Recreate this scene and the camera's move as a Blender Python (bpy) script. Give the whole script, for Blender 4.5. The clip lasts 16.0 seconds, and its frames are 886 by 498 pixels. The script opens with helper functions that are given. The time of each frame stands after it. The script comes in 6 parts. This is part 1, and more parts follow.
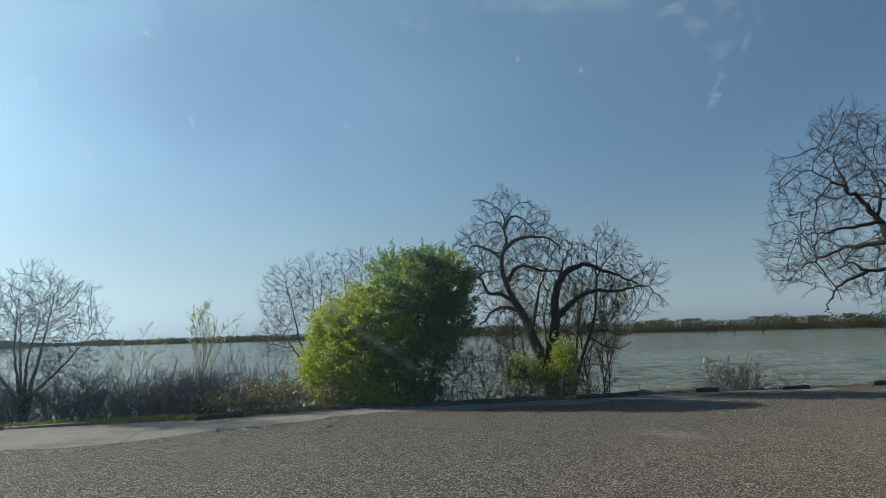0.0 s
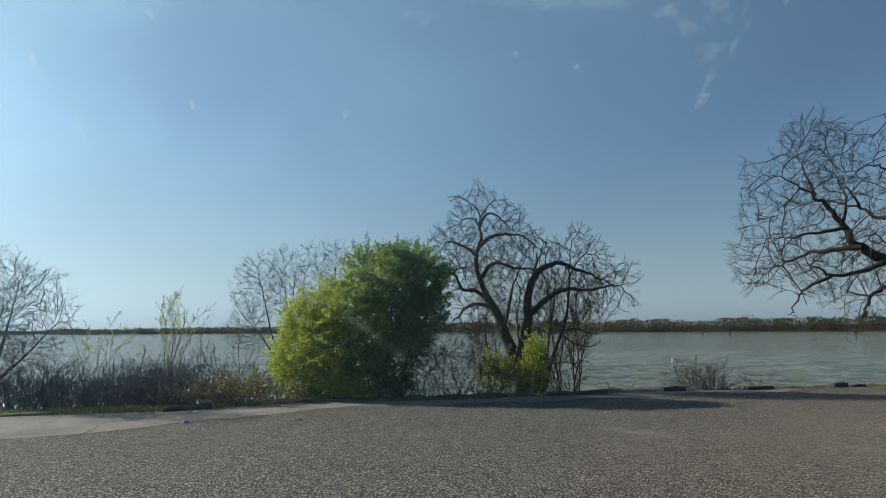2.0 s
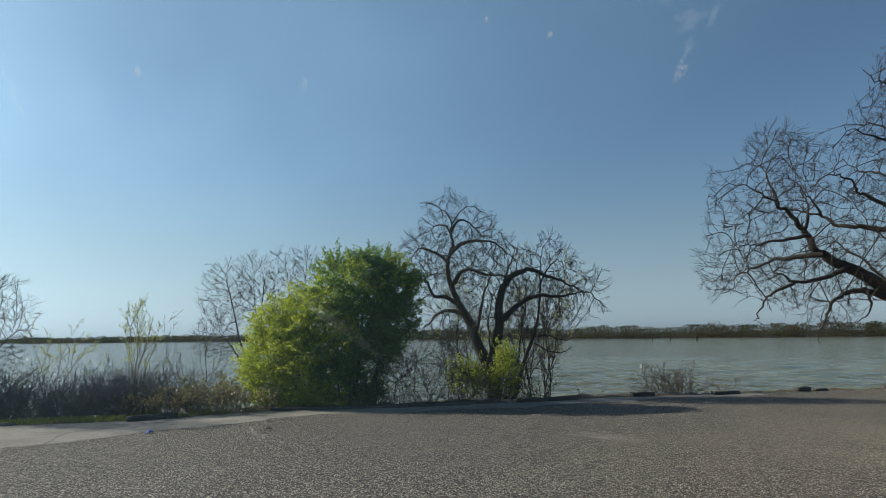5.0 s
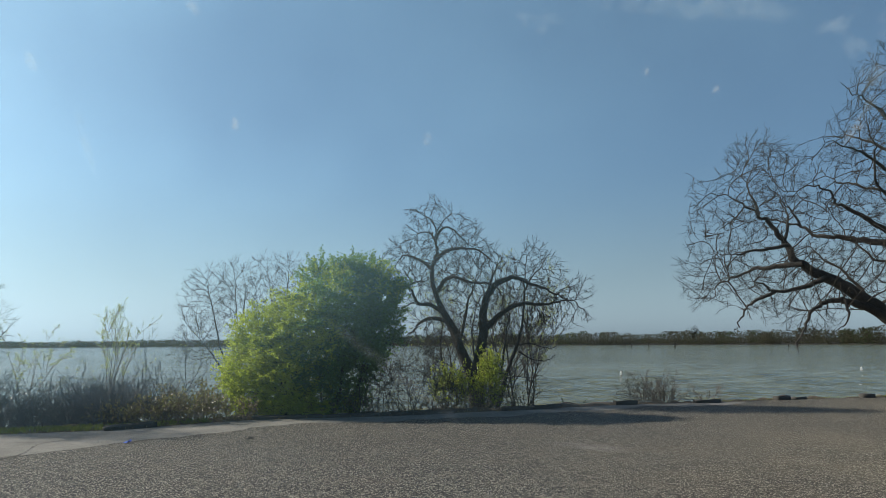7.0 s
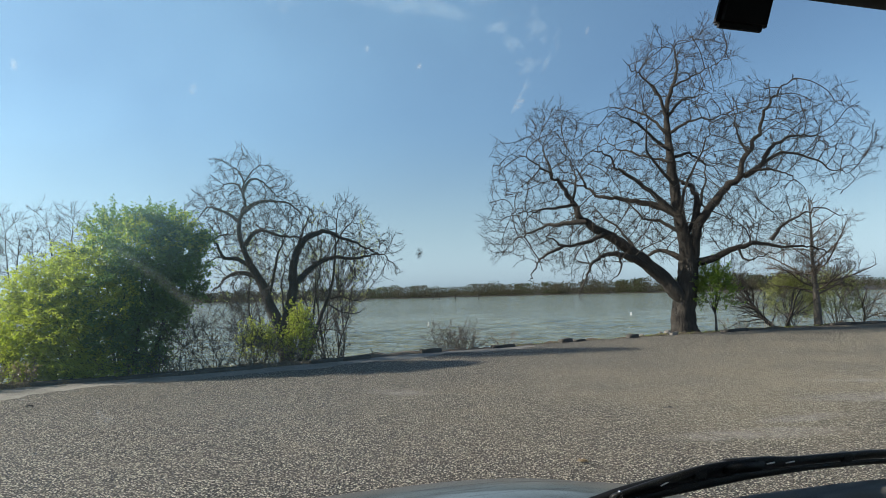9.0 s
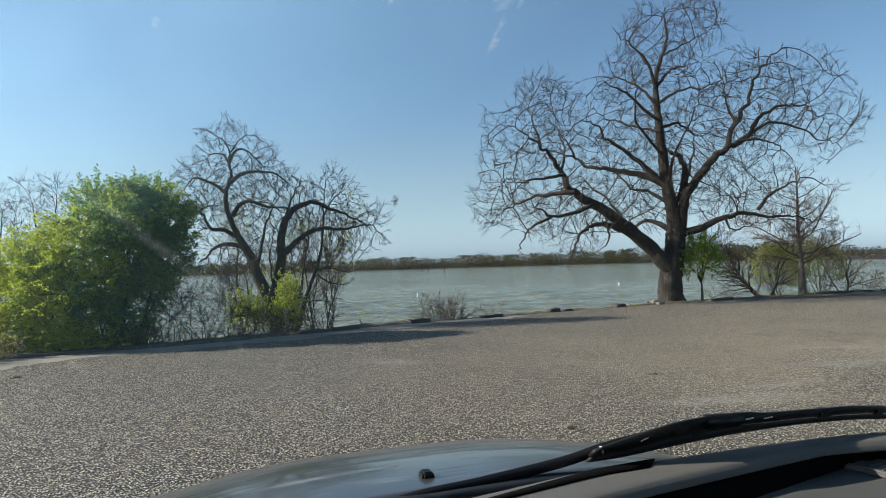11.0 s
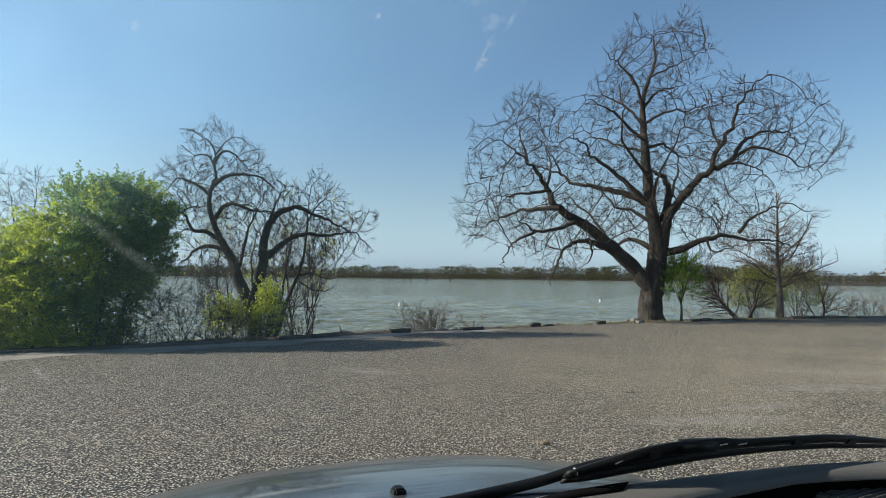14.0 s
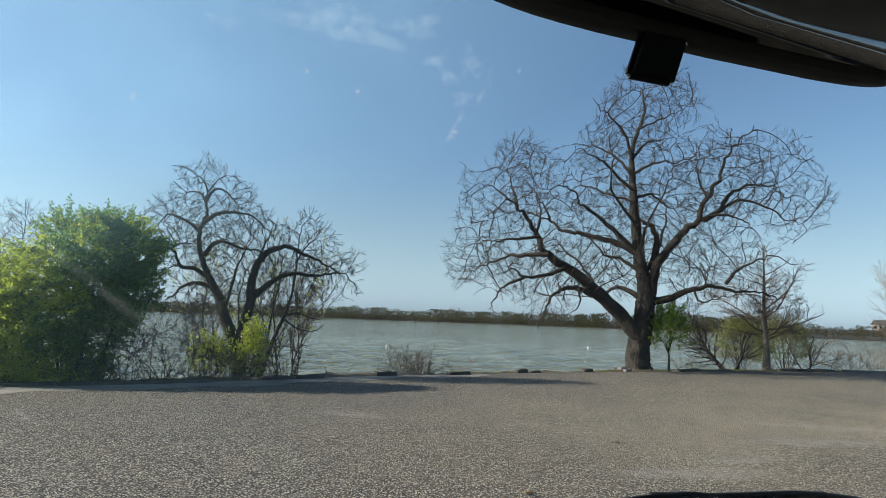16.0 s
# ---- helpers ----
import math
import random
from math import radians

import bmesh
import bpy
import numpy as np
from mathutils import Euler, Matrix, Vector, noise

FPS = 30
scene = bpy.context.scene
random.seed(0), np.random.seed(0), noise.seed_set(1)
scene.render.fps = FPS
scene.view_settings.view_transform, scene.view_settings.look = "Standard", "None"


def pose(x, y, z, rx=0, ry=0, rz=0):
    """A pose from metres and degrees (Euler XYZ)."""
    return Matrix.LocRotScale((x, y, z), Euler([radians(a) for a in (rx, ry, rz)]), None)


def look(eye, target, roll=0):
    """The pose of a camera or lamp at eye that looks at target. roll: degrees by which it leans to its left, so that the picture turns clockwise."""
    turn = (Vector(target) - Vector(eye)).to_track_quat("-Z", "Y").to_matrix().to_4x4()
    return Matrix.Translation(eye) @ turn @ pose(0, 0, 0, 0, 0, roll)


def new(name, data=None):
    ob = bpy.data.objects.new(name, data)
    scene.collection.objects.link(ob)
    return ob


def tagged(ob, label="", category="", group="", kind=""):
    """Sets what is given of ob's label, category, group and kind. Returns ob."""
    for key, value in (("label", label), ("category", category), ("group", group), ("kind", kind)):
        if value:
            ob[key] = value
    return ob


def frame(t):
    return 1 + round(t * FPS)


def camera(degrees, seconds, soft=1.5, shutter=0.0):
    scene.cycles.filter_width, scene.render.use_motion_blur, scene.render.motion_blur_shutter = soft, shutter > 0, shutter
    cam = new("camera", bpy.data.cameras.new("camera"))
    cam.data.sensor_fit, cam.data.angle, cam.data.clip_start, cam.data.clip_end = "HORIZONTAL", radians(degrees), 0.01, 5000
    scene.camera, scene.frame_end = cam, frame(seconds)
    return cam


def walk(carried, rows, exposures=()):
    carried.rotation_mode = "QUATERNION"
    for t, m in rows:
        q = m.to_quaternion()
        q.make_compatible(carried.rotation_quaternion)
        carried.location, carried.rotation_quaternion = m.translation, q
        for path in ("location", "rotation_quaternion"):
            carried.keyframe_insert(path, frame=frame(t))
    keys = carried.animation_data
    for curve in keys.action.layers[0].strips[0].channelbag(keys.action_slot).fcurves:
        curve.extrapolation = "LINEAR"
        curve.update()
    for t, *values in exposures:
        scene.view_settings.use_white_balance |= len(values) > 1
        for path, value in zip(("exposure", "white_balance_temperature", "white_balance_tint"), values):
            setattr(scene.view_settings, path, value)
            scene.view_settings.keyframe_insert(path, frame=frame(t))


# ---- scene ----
cam = camera(67.8, 16.0, soft=0.55)
PATH = [
    (0, (0.018, 0.06, 1.38), (-0.804, 1.865, 1.637), -1.6),
    (0.5, (0.016, 0.05, 1.377), (-0.804, 1.857, 1.626), -1.7),
    (1, (0.015, 0.045, 1.365), (-0.79, 1.86, 1.608), -1.3),
    (1.5, (0.015, 0.037, 1.372), (-0.753, 1.865, 1.633), -0.7),
    (2, (0.01, 0.046, 1.374), (-0.742, 1.884, 1.617), -0.5),
    (2.5, (0.012, 0.04, 1.365), (-0.73, 1.882, 1.604), -0.9),
    (3, (0.007, 0.024, 1.361), (-0.72, 1.875, 1.573), -1.2),
    (3.5, (0.008, 0.039, 1.36), (-0.7, 1.897, 1.583), -1.1),
    (4, (0.002, 0.059, 1.363), (-0.719, 1.911, 1.587), -2.0),
    (4.2, (0.003, 0.06, 1.359), (-0.702, 1.918, 1.591), -1.8),
    (6.5, (-0.01, 0.103, 1.379), (-0.666, 1.971, 1.66), -0.3),
    (7, (-0.094, 0.09, 1.408), (-0.708, 1.973, 1.688), -0.5),
    (7.5, (-0.080, 0.005, 1.403), (-0.510, 1.938, 1.683), 0.7),
    (8, (-0.029, -0.04, 1.384), (-0.148, 1.943, 1.616), -0.6),
    (8.5, (-0.031, -0.008, 1.384), (-0.094, 1.987, 1.518), -1.8),
    (9, (-0.033, -0.005, 1.378), (-0.1, 1.989, 1.512), -1.6),
    (11.3, (-0.018, 0.007, 1.357), (-0.038, 2.006, 1.399), -1.9),
    (11.5, (-0.015, 0.017, 1.362), (-0.013, 2.016, 1.414), -2.1),
    (12, (-0.015, 0.018, 1.36), (-0.022, 2.017, 1.421), -1.9),
    (12.5, (-0.008, 0.02, 1.349), (0.013, 2.02, 1.37), -1.6),
    (13, (-0.009, 0.037, 1.346), (0.023, 2.037, 1.383), -1.6),
    (13.5, (-0.013, 0.018, 1.358), (0.029, 2.017, 1.405), -1.2),
    (14, (-0.02, 0.01, 1.364), (-0.006, 2.009, 1.442), 0.4),
    (14.5, (-0.026, 0.015, 1.354), (-0.014, 2.011, 1.475), 1.3),
    (15, (-0.045, 0.014, 1.348), (-0.066, 2.01, 1.47), 1.2),
    (15.5, (-0.032, 0.002, 1.365), (-0.059, 1.996, 1.52), 1.4),
    (16, (-0.005, -0.024, 1.374), (0.037, 1.964, 1.582), 1.9),
]
EXPOSURES = [(0, 0.10), (4.0, 0.12), (6.5, 0.24), (7.0, 0.16), (7.5, 0.04), (8.0, 0.34), (8.5, 0.64), (9.0, 0.70), (12, 0.76), (16, 0.70)]
walk(cam, [(t, look(eye, target, roll)) for t, eye, target, roll in PATH], EXPOSURES)

# ---- light ----
SUN_AZ, SUN_EL = 267.0, 28.5      # degrees clockwise from +y, degrees up
world = bpy.data.worlds.new("sky")
scene.world = world
world.use_nodes = True
wn = world.node_tree
sky = wn.nodes.new("ShaderNodeTexSky")
sky.sky_type = "NISHITA"
sky.sun_disc = False
sky.sun_elevation = radians(SUN_EL)
sky.sun_rotation = radians(SUN_AZ)
sky.altitude = 300
sky.air_density, sky.dust_density, sky.ozone_density = 0.95, 0.85, 3.4
wn.nodes["Background"].inputs["Strength"].default_value = 0.094
tint = wn.nodes.new("ShaderNodeMix")
tint.data_type, tint.blend_type = "RGBA", "MULTIPLY"
tint.inputs["Factor"].default_value, tint.inputs[7].default_value = 1.0, (0.95, 0.99, 0.93, 1)
wn.links.new(sky.outputs["Color"], tint.inputs[6])
# pale blue haze low over the horizon, all round
up = wn.nodes.new("ShaderNodeTexCoord")
split = wn.nodes.new("ShaderNodeSeparateXYZ")
wn.links.new(up.outputs["Generated"], split.inputs[0])
low = wn.nodes.new("ShaderNodeMapRange")
low.interpolation_type = "SMOOTHSTEP"
for key, value in (("From Min", 0.27), ("From Max", -0.03), ("To Min", 0.0), ("To Max", 0.92)):
    low.inputs[key].default_value = value
wn.links.new(split.outputs[2], low.inputs["Value"])
grey = wn.nodes.new("ShaderNodeRGBToBW")
wn.links.new(tint.outputs[2], grey.inputs[0])
hazy = wn.nodes.new("ShaderNodeMix")
hazy.data_type, hazy.blend_type = "RGBA", "MULTIPLY"
hazy.inputs["Factor"].default_value, hazy.inputs[7].default_value = 1.0, (0.70, 0.95, 1.16, 1)
wn.links.new(grey.outputs[0], hazy.inputs[6])
veil = wn.nodes.new("ShaderNodeMix")
veil.data_type = "RGBA"
wn.links.new(low.outputs[0], veil.inputs["Factor"])
wn.links.new(tint.outputs[2], veil.inputs[6])
wn.links.new(hazy.outputs[2], veil.inputs[7])
wn.links.new(veil.outputs[2], wn.nodes["Background"].inputs["Color"])
sun_data = bpy.data.lights.new("sun", "SUN")
sun_data.energy, sun_data.angle, sun_data.color = 5.0, radians(0.55), (1.0, 0.93, 0.82)
sun = new("sun", sun_data)
sun.matrix_world = look((40 * math.sin(radians(SUN_AZ)), 40 * math.cos(radians(SUN_AZ)), 40 * math.tan(radians(SUN_EL))), (0, 0, 0))


# ---- materials ----
def nodes_of(name):
    m = bpy.data.materials.new(name)
    m.use_nodes = True
    t = m.node_tree
    return m, t, t.nodes["Principled BSDF"]


def node(t, kind, **values):
    n = t.nodes.new(kind)
    for k, v in values.items():
        n.inputs[k.replace("_", " ")].default_value = v
    return n


def mixed(t, fac, a, b, blend="MIX"):
    n = t.nodes.new("ShaderNodeMix")
    n.data_type, n.blend_type = "RGBA", blend
    for sock, v in ((n.inputs["Factor"], fac), (n.inputs[6], a), (n.inputs[7], b)):
        if isinstance(v, bpy.types.NodeSocket):
            t.links.new(v, sock)
        elif isinstance(v, tuple):
            sock.default_value = (*v, 1)
        else:
            sock.default_value = v
    return n.outputs[2]


def ramped(t, v, lo, hi):
    n = t.nodes.new("ShaderNodeMapRange")
    n.inputs["From Min"].default_value, n.inputs["From Max"].default_value = lo, hi
    t.links.new(v, n.inputs["Value"])
    return n.outputs["Result"]


def noise_at(t, scale, detail=4.0, rough=0.6, stretch=None):
    tc = t.nodes.new("ShaderNodeTexCoord")
    n = node(t, "ShaderNodeTexNoise", Scale=scale, Detail=detail, Roughness=rough)
    if stretch:
        mp = t.nodes.new("ShaderNodeMapping")
        mp.inputs["Scale"].default_value = stretch
        t.links.new(tc.outputs["Object"], mp.inputs["Vector"])
        t.links.new(mp.outputs["Vector"], n.inputs["Vector"])
    else:
        t.links.new(tc.outputs["Object"], n.inputs["Vector"])
    return n.outputs["Fac"]


def bumped(t, bsdf, height, strength, distance=0.02):
    b = node(t, "ShaderNodeBump", Strength=strength, Distance=distance)
    t.links.new(height, b.inputs["Height"])
    t.links.new(b.outputs["Normal"], bsdf.inputs["Normal"])


def rough_stuff(name, c1, c2, big=2.0, fine=30.0, rough=0.85, bump=0.4, dist=0.01, island=0.35, stretch=None):
    """A matt surface with stains, grain and a change of tone from piece to piece."""
    m, t, b = nodes_of(name)
    f1, f2 = noise_at(t, big), noise_at(t, fine, stretch=stretch)
    col = mixed(t, ramped(t, f1, 0.3, 0.7), c1, c2)
    col = mixed(t, ramped(t, f2, 0.35, 0.75), col, mixed(t, 0.5, col, (0.02, 0.018, 0.015)))
    geo = t.nodes.new("ShaderNodeNewGeometry")
    v = ramped(t, geo.outputs["Random Per Island"], -1.2, 1.0)
    col = mixed(t, island, col, mixed(t, 1.0, col, v, "MULTIPLY"))
    t.links.new(col, b.inputs["Base Color"])
    b.inputs["Roughness"].default_value = rough
    bumped(t, b, f2, bump, dist)
    return m


def leaf_stuff(name, c1, c2, through_light=0.45, glow=(0.42, 0.55, 0.04), rough=0.38):
    m, t, b = nodes_of(name)
    geo = t.nodes.new("ShaderNodeNewGeometry")
    col = mixed(t, geo.outputs["Random Per Island"], c1, c2)
    col = mixed(t, ramped(t, noise_at(t, 1.3), 0.35, 0.7), col, mixed(t, 0.5, col, c1))
    t.links.new(col, b.inputs["Base Color"])
    b.inputs["Roughness"].default_value, b.inputs["Specular IOR Level"].default_value = rough, 0.5 if rough < 0.6 else 0.0
    tr = t.nodes.new("ShaderNodeBsdfTranslucent")
    t.links.new(mixed(t, 0.5, col, glow), tr.inputs["Color"])
    mx = t.nodes.new("ShaderNodeMixShader")
    mx.inputs["Fac"].default_value = through_light
    t.links.new(b.outputs[0], mx.inputs[1])
    t.links.new(tr.outputs[0], mx.inputs[2])
    t.links.new(mx.outputs[0], t.nodes["Material Output"].inputs["Surface"])
    return m


def spot(t, x, y, rx, ry, turn=0.0):
    """1 in the middle of an oval stain on the ground, 0 outside it."""
    tc = t.nodes.new("ShaderNodeTexCoord")
    mp = t.nodes.new("ShaderNodeMapping")
    mp.vector_type = "TEXTURE"
    mp.inputs["Location"].default_value = (x, y, 0)
    mp.inputs["Rotation"].default_value = (0, 0, radians(turn))
    mp.inputs["Scale"].default_value = (rx, ry, 1)
    g = t.nodes.new("ShaderNodeTexGradient")
    g.gradient_type = "SPHERICAL"
    t.links.new(tc.outputs["Object"], mp.inputs["Vector"])
    t.links.new(mp.outputs["Vector"], g.inputs["Vector"])
    return g.outputs["Fac"]


def math2(t, op, a, b):
    n = t.nodes.new("ShaderNodeMath")
    n.operation = op
    for sock, v in zip(n.inputs, (a, b)):
        if isinstance(v, bpy.types.NodeSocket):
            t.links.new(v, sock)
        else:
            sock.default_value = v
    return n.outputs[0]


def make_asphalt():
    m, t, b = nodes_of("chip_seal_asphalt")
    tc = t.nodes.new("ShaderNodeTexCoord")
    vor = node(t, "ShaderNodeTexVoronoi", Scale=55.0, Randomness=1.0)
    t.links.new(tc.outputs["Object"], vor.inputs["Vector"])
    sep = t.nodes.new("ShaderNodeSeparateColor")
    t.links.new(vor.outputs["Color"], sep.inputs["Color"])
    tone = sep.outputs[0]
    stone = mixed(t, tone, (0.115, 0.105, 0.082), (0.84, 0.755, 0.58))
    stone = mixed(t, ramped(t, sep.outputs[1], 0.93, 1.0), stone, (0.80, 0.74, 0.64))
    gap = ramped(t, vor.outputs["Distance"], 0.335, 0.50)
    small = node(t, "ShaderNodeTexVoronoi", Scale=125.0, Randomness=1.0)
    t.links.new(tc.outputs["Object"], small.inputs["Vector"])
    chips = t.nodes.new("ShaderNodeSeparateColor")
    t.links.new(small.outputs["Color"], chips.inputs["Color"])
    grit = mixed(t, ramped(t, chips.outputs[0], 0.8, 1.0), (0.012, 0.010, 0.008), (0.20, 0.17, 0.125))
    col = mixed(t, gap, stone, grit)
    blot = ramped(t, noise_at(t, 0.35, 5.0), 0.3, 0.7)
    col = mixed(t, math2(t, "MULTIPLY", blot, 0.3), col, mixed(t, 0.55, col, (0.05, 0.045, 0.045)))
    mid = ramped(t, noise_at(t, 2.2, 5.0), 0.45, 0.8)
    col = mixed(t, math2(t, "MULTIPLY", mid, 0.35), col, (0.20, 0.155, 0.115))
    worn = noise_at(t, 5.0, 5.0)
    for x, y, rx, ry, turn in ((11.0, 15.0, 15.0, 8.0, 22), (5.5, 8.5, 8.0, 5.0, 15)):
        dusty = math2(t, "MULTIPLY", ramped(t, spot(t, x, y, rx, ry, turn), 0.0, 0.7), ramped(t, noise_at(t, 0.5, 5.0), 0.2, 0.6))
        col = mixed(t, math2(t, "MULTIPLY", dusty, 0.22), col, (0.52, 0.43, 0.27))
    for x, y, rx, ry, turn in ((-1.03, 9.39, 0.75, 0.28, -25), (2.62, 6.3, 1.1, 0.30, 8), (5.84, 9.45, 1.5, 0.22, -14), (4.87, 8.18, 1.3, 0.35, 5), (3.35, 6.98, 0.7, 0.2, 20)):
        f = math2(t, "MULTIPLY", ramped(t, spot(t, x, y, rx, ry, turn), 0.0, 0.5), ramped(t, worn, 0.3, 0.65))
        col = mixed(t, math2(t, "MULTIPLY", f, 0.55), col, (0.36, 0.33, 0.29))
    t.links.new(col, b.inputs["Base Color"])
    b.inputs["Roughness"].default_value = 0.8
    hgt = math2(t, "SUBTRACT", math2(t, "MULTIPLY", tone, 0.35), vor.outputs["Distance"])
    bumped(t, b, hgt, 1.0, 0.034)
    return m


def make_water():
    m, t, b = nodes_of("lake_water")
    b.inputs["Roughness"].default_value = 0.10
    b.inputs["IOR"].default_value = 1.333
    f = noise_at(t, 0.03, 3.0)
    fleck = ramped(t, noise_at(t, 2.6, 2.0, 0.5, (0.45, 1.0, 1.0)), 0.755, 0.775)
    t.links.new(mixed(t, fleck, mixed(t, ramped(t, f, 0.35, 0.65), (0.122, 0.130, 0.080), (0.150, 0.156, 0.096)), (0.7, 0.72, 0.7)), b.inputs["Base Color"])
    chop = noise_at(t, 1.5, 4.0, 0.6, (0.38, 1.0, 1.0))
    swell = noise_at(t, 0.27, 3.0, 0.55, (0.55, 1.0, 1.0))
    gust = noise_at(t, 0.06, 2.0, 0.5, (0.5, 1.0, 1.0))
    h = math2(t, "ADD", chop, math2(t, "ADD", math2(t, "MULTIPLY", swell, 2.0), math2(t, "MULTIPLY", gust, 1.2)))
    bumped(t, b, h, 0.9, 0.8)
    return m


def make_paint():
    m, t, b = nodes_of("dusty_grey_car_paint")
    dust = noise_at(t, 3.0, 6.0)
    streak = ramped(t, noise_at(t, 9.0, 5.0, 0.6, (0.5, 3.0, 1.0)), 0.55, 0.75)
    smear = ramped(t, noise_at(t, 7.0, 4.0, 0.55, (0.35, 2.2, 1.0)), 0.60, 0.70)
    t.links.new(mixed(t, math2(t, "MULTIPLY", smear, 0.45), mixed(t, ramped(t, dust, 0.3, 0.8), (0.034, 0.037, 0.038), (0.076, 0.080, 0.077)), (0.36, 0.36, 0.34)), b.inputs["Base Color"])
    b.inputs["Metallic"].default_value = 0.1
    b.inputs["Coat Weight"].default_value = 0.5
    b.inputs["Coat Roughness"].default_value = 0.04
    t.links.new(math2(t, "ADD", 0.28, math2(t, "MULTIPLY", streak, 0.3)), b.inputs["Roughness"])
    return m


def make_glass():
    m, t, b = nodes_of("windshield_glass")
    clear = t.nodes.new("ShaderNodeBsdfTransparent")
    clear.inputs["Color"].default_value = (0.975, 0.985, 0.985, 1)
    gloss = t.nodes.new("ShaderNodeBsdfGlossy")
    gloss.inputs["Roughness"].default_value = 0.0
    fr = node(t, "ShaderNodeFresnel", IOR=1.5)
    mx = t.nodes.new("ShaderNodeMixShader")
    t.links.new(math2(t, "MULTIPLY", fr.outputs[0], 0.02), mx.inputs["Fac"])
    t.links.new(clear.outputs[0], mx.inputs[1])
    t.links.new(gloss.outputs[0], mx.inputs[2])
    t.links.new(mx.outputs[0], t.nodes["Material Output"].inputs["Surface"])
    return m


def make_film(name, colour, strength, grain):
    """Dirt and painted reflections on glass: thin and uneven, fading out to the rim of the patch."""
    m, t, b = nodes_of(name)
    clear = t.nodes.new("ShaderNodeBsdfTransparent")
    d = node(t, "ShaderNodeBsdfDiffuse", Color=(*colour, 1))
    tr = node(t, "ShaderNodeBsdfTranslucent", Color=(*colour, 1))
    both = t.nodes.new("ShaderNodeMixShader")
    both.inputs["Fac"].default_value = 0.6
    t.links.new(d.outputs[0], both.inputs[1])
    t.links.new(tr.outputs[0], both.inputs[2])
    at = t.nodes.new("ShaderNodeAttribute")
    at.attribute_name = "thick"
    n = ramped(t, noise_at(t, grain, 5.0), 0.35, 0.65)
    mx = t.nodes.new("ShaderNodeMixShader")
    t.links.new(math2(t, "MULTIPLY", math2(t, "MULTIPLY", at.outputs["Fac"], n), strength), mx.inputs["Fac"])
    t.links.new(clear.outputs[0], mx.inputs[1])
    t.links.new(both.outputs[0], mx.inputs[2])
    t.links.new(mx.outputs[0], t.nodes["Material Output"].inputs["Surface"])
    return m


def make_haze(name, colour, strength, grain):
    """Thin dust that lets everything through, with painted sun glare added on top."""
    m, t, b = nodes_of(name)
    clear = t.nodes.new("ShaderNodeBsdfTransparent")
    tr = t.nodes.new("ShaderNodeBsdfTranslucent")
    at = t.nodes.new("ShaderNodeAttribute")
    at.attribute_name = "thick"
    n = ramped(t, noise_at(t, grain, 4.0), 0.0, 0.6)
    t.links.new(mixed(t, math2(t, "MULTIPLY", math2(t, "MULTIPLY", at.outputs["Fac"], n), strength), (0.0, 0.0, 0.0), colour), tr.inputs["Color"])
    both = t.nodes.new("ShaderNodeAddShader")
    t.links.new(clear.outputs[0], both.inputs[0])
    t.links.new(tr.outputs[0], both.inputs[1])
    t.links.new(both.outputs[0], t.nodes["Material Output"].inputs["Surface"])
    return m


def plain(name, colour, rough, metal=0.0, grain=60.0, bump=0.15):
    m, t, b = nodes_of(name)
    f = noise_at(t, grain, 4.0)
    t.links.new(mixed(t, ramped(t, f, 0.3, 0.7), colour, tuple(0.75 * c for c in colour)), b.inputs["Base Color"])
    b.inputs["Roughness"].default_value, b.inputs["Metallic"].default_value = rough, metal
    bumped(t, b, f, bump, 0.002)
    return m


ASPHALT, WATER, PAINT, GLASS = make_asphalt(), make_water(), make_paint(), make_glass()
APRON = rough_stuff("worn_pale_paving", (0.22, 0.205, 0.175), (0.38, 0.35, 0.30), 1.2, 60.0, 0.9, 1.0, 0.012)
EARTH = rough_stuff("bank_earth", (0.11, 0.085, 0.06), (0.17, 0.13, 0.09), 0.8, 14.0, 0.95, 0.8, 0.04)
MEADOW = rough_stuff("dry_meadow", (0.10, 0.11, 0.05), (0.17, 0.15, 0.08), 0.05, 3.0, 0.95, 0.5, 0.05)
# far bank: shade at the waterline is put into this near-black earth
FAR_BANK = rough_stuff("far_shore_shaded_earth", (0.012, 0.011, 0.009), (0.022, 0.020, 0.015), 0.02, 0.3, 0.95, 0.3, 0.1)
FAR_GRASS = rough_stuff("far_shore_grass", (0.16, 0.18, 0.09), (0.24, 0.22, 0.13), 0.03, 0.3, 0.95, 0.3, 0.1)
CONCRETE = rough_stuff("old_kerb_concrete", (0.16, 0.15, 0.135), (0.26, 0.245, 0.22), 3.0, 40.0, 0.9, 0.6, 0.008)
CRACK = rough_stuff("dark_filled_crack", (0.02, 0.018, 0.015), (0.05, 0.043, 0.035), 5.0, 40.0, 0.95, 0.5, 0.01)
STONE = rough_stuff("dark_weathered_stone", (0.045, 0.042, 0.037), (0.10, 0.09, 0.078), 5.0, 30.0, 0.9, 0.8, 0.012)
BARK_BIG = rough_stuff("furrowed_grey_bark", (0.028, 0.024, 0.020), (0.070, 0.058, 0.046), 2.5, 14.0, 0.95, 1.0, 0.06, 0.2, (1.0, 1.0, 0.25))
BARK_DARK = rough_stuff("dark_rough_bark", (0.028, 0.023, 0.020), (0.058, 0.047, 0.039), 4.0, 22.0, 0.95, 0.9, 0.02, 0.2, (1.0, 1.0, 0.3))
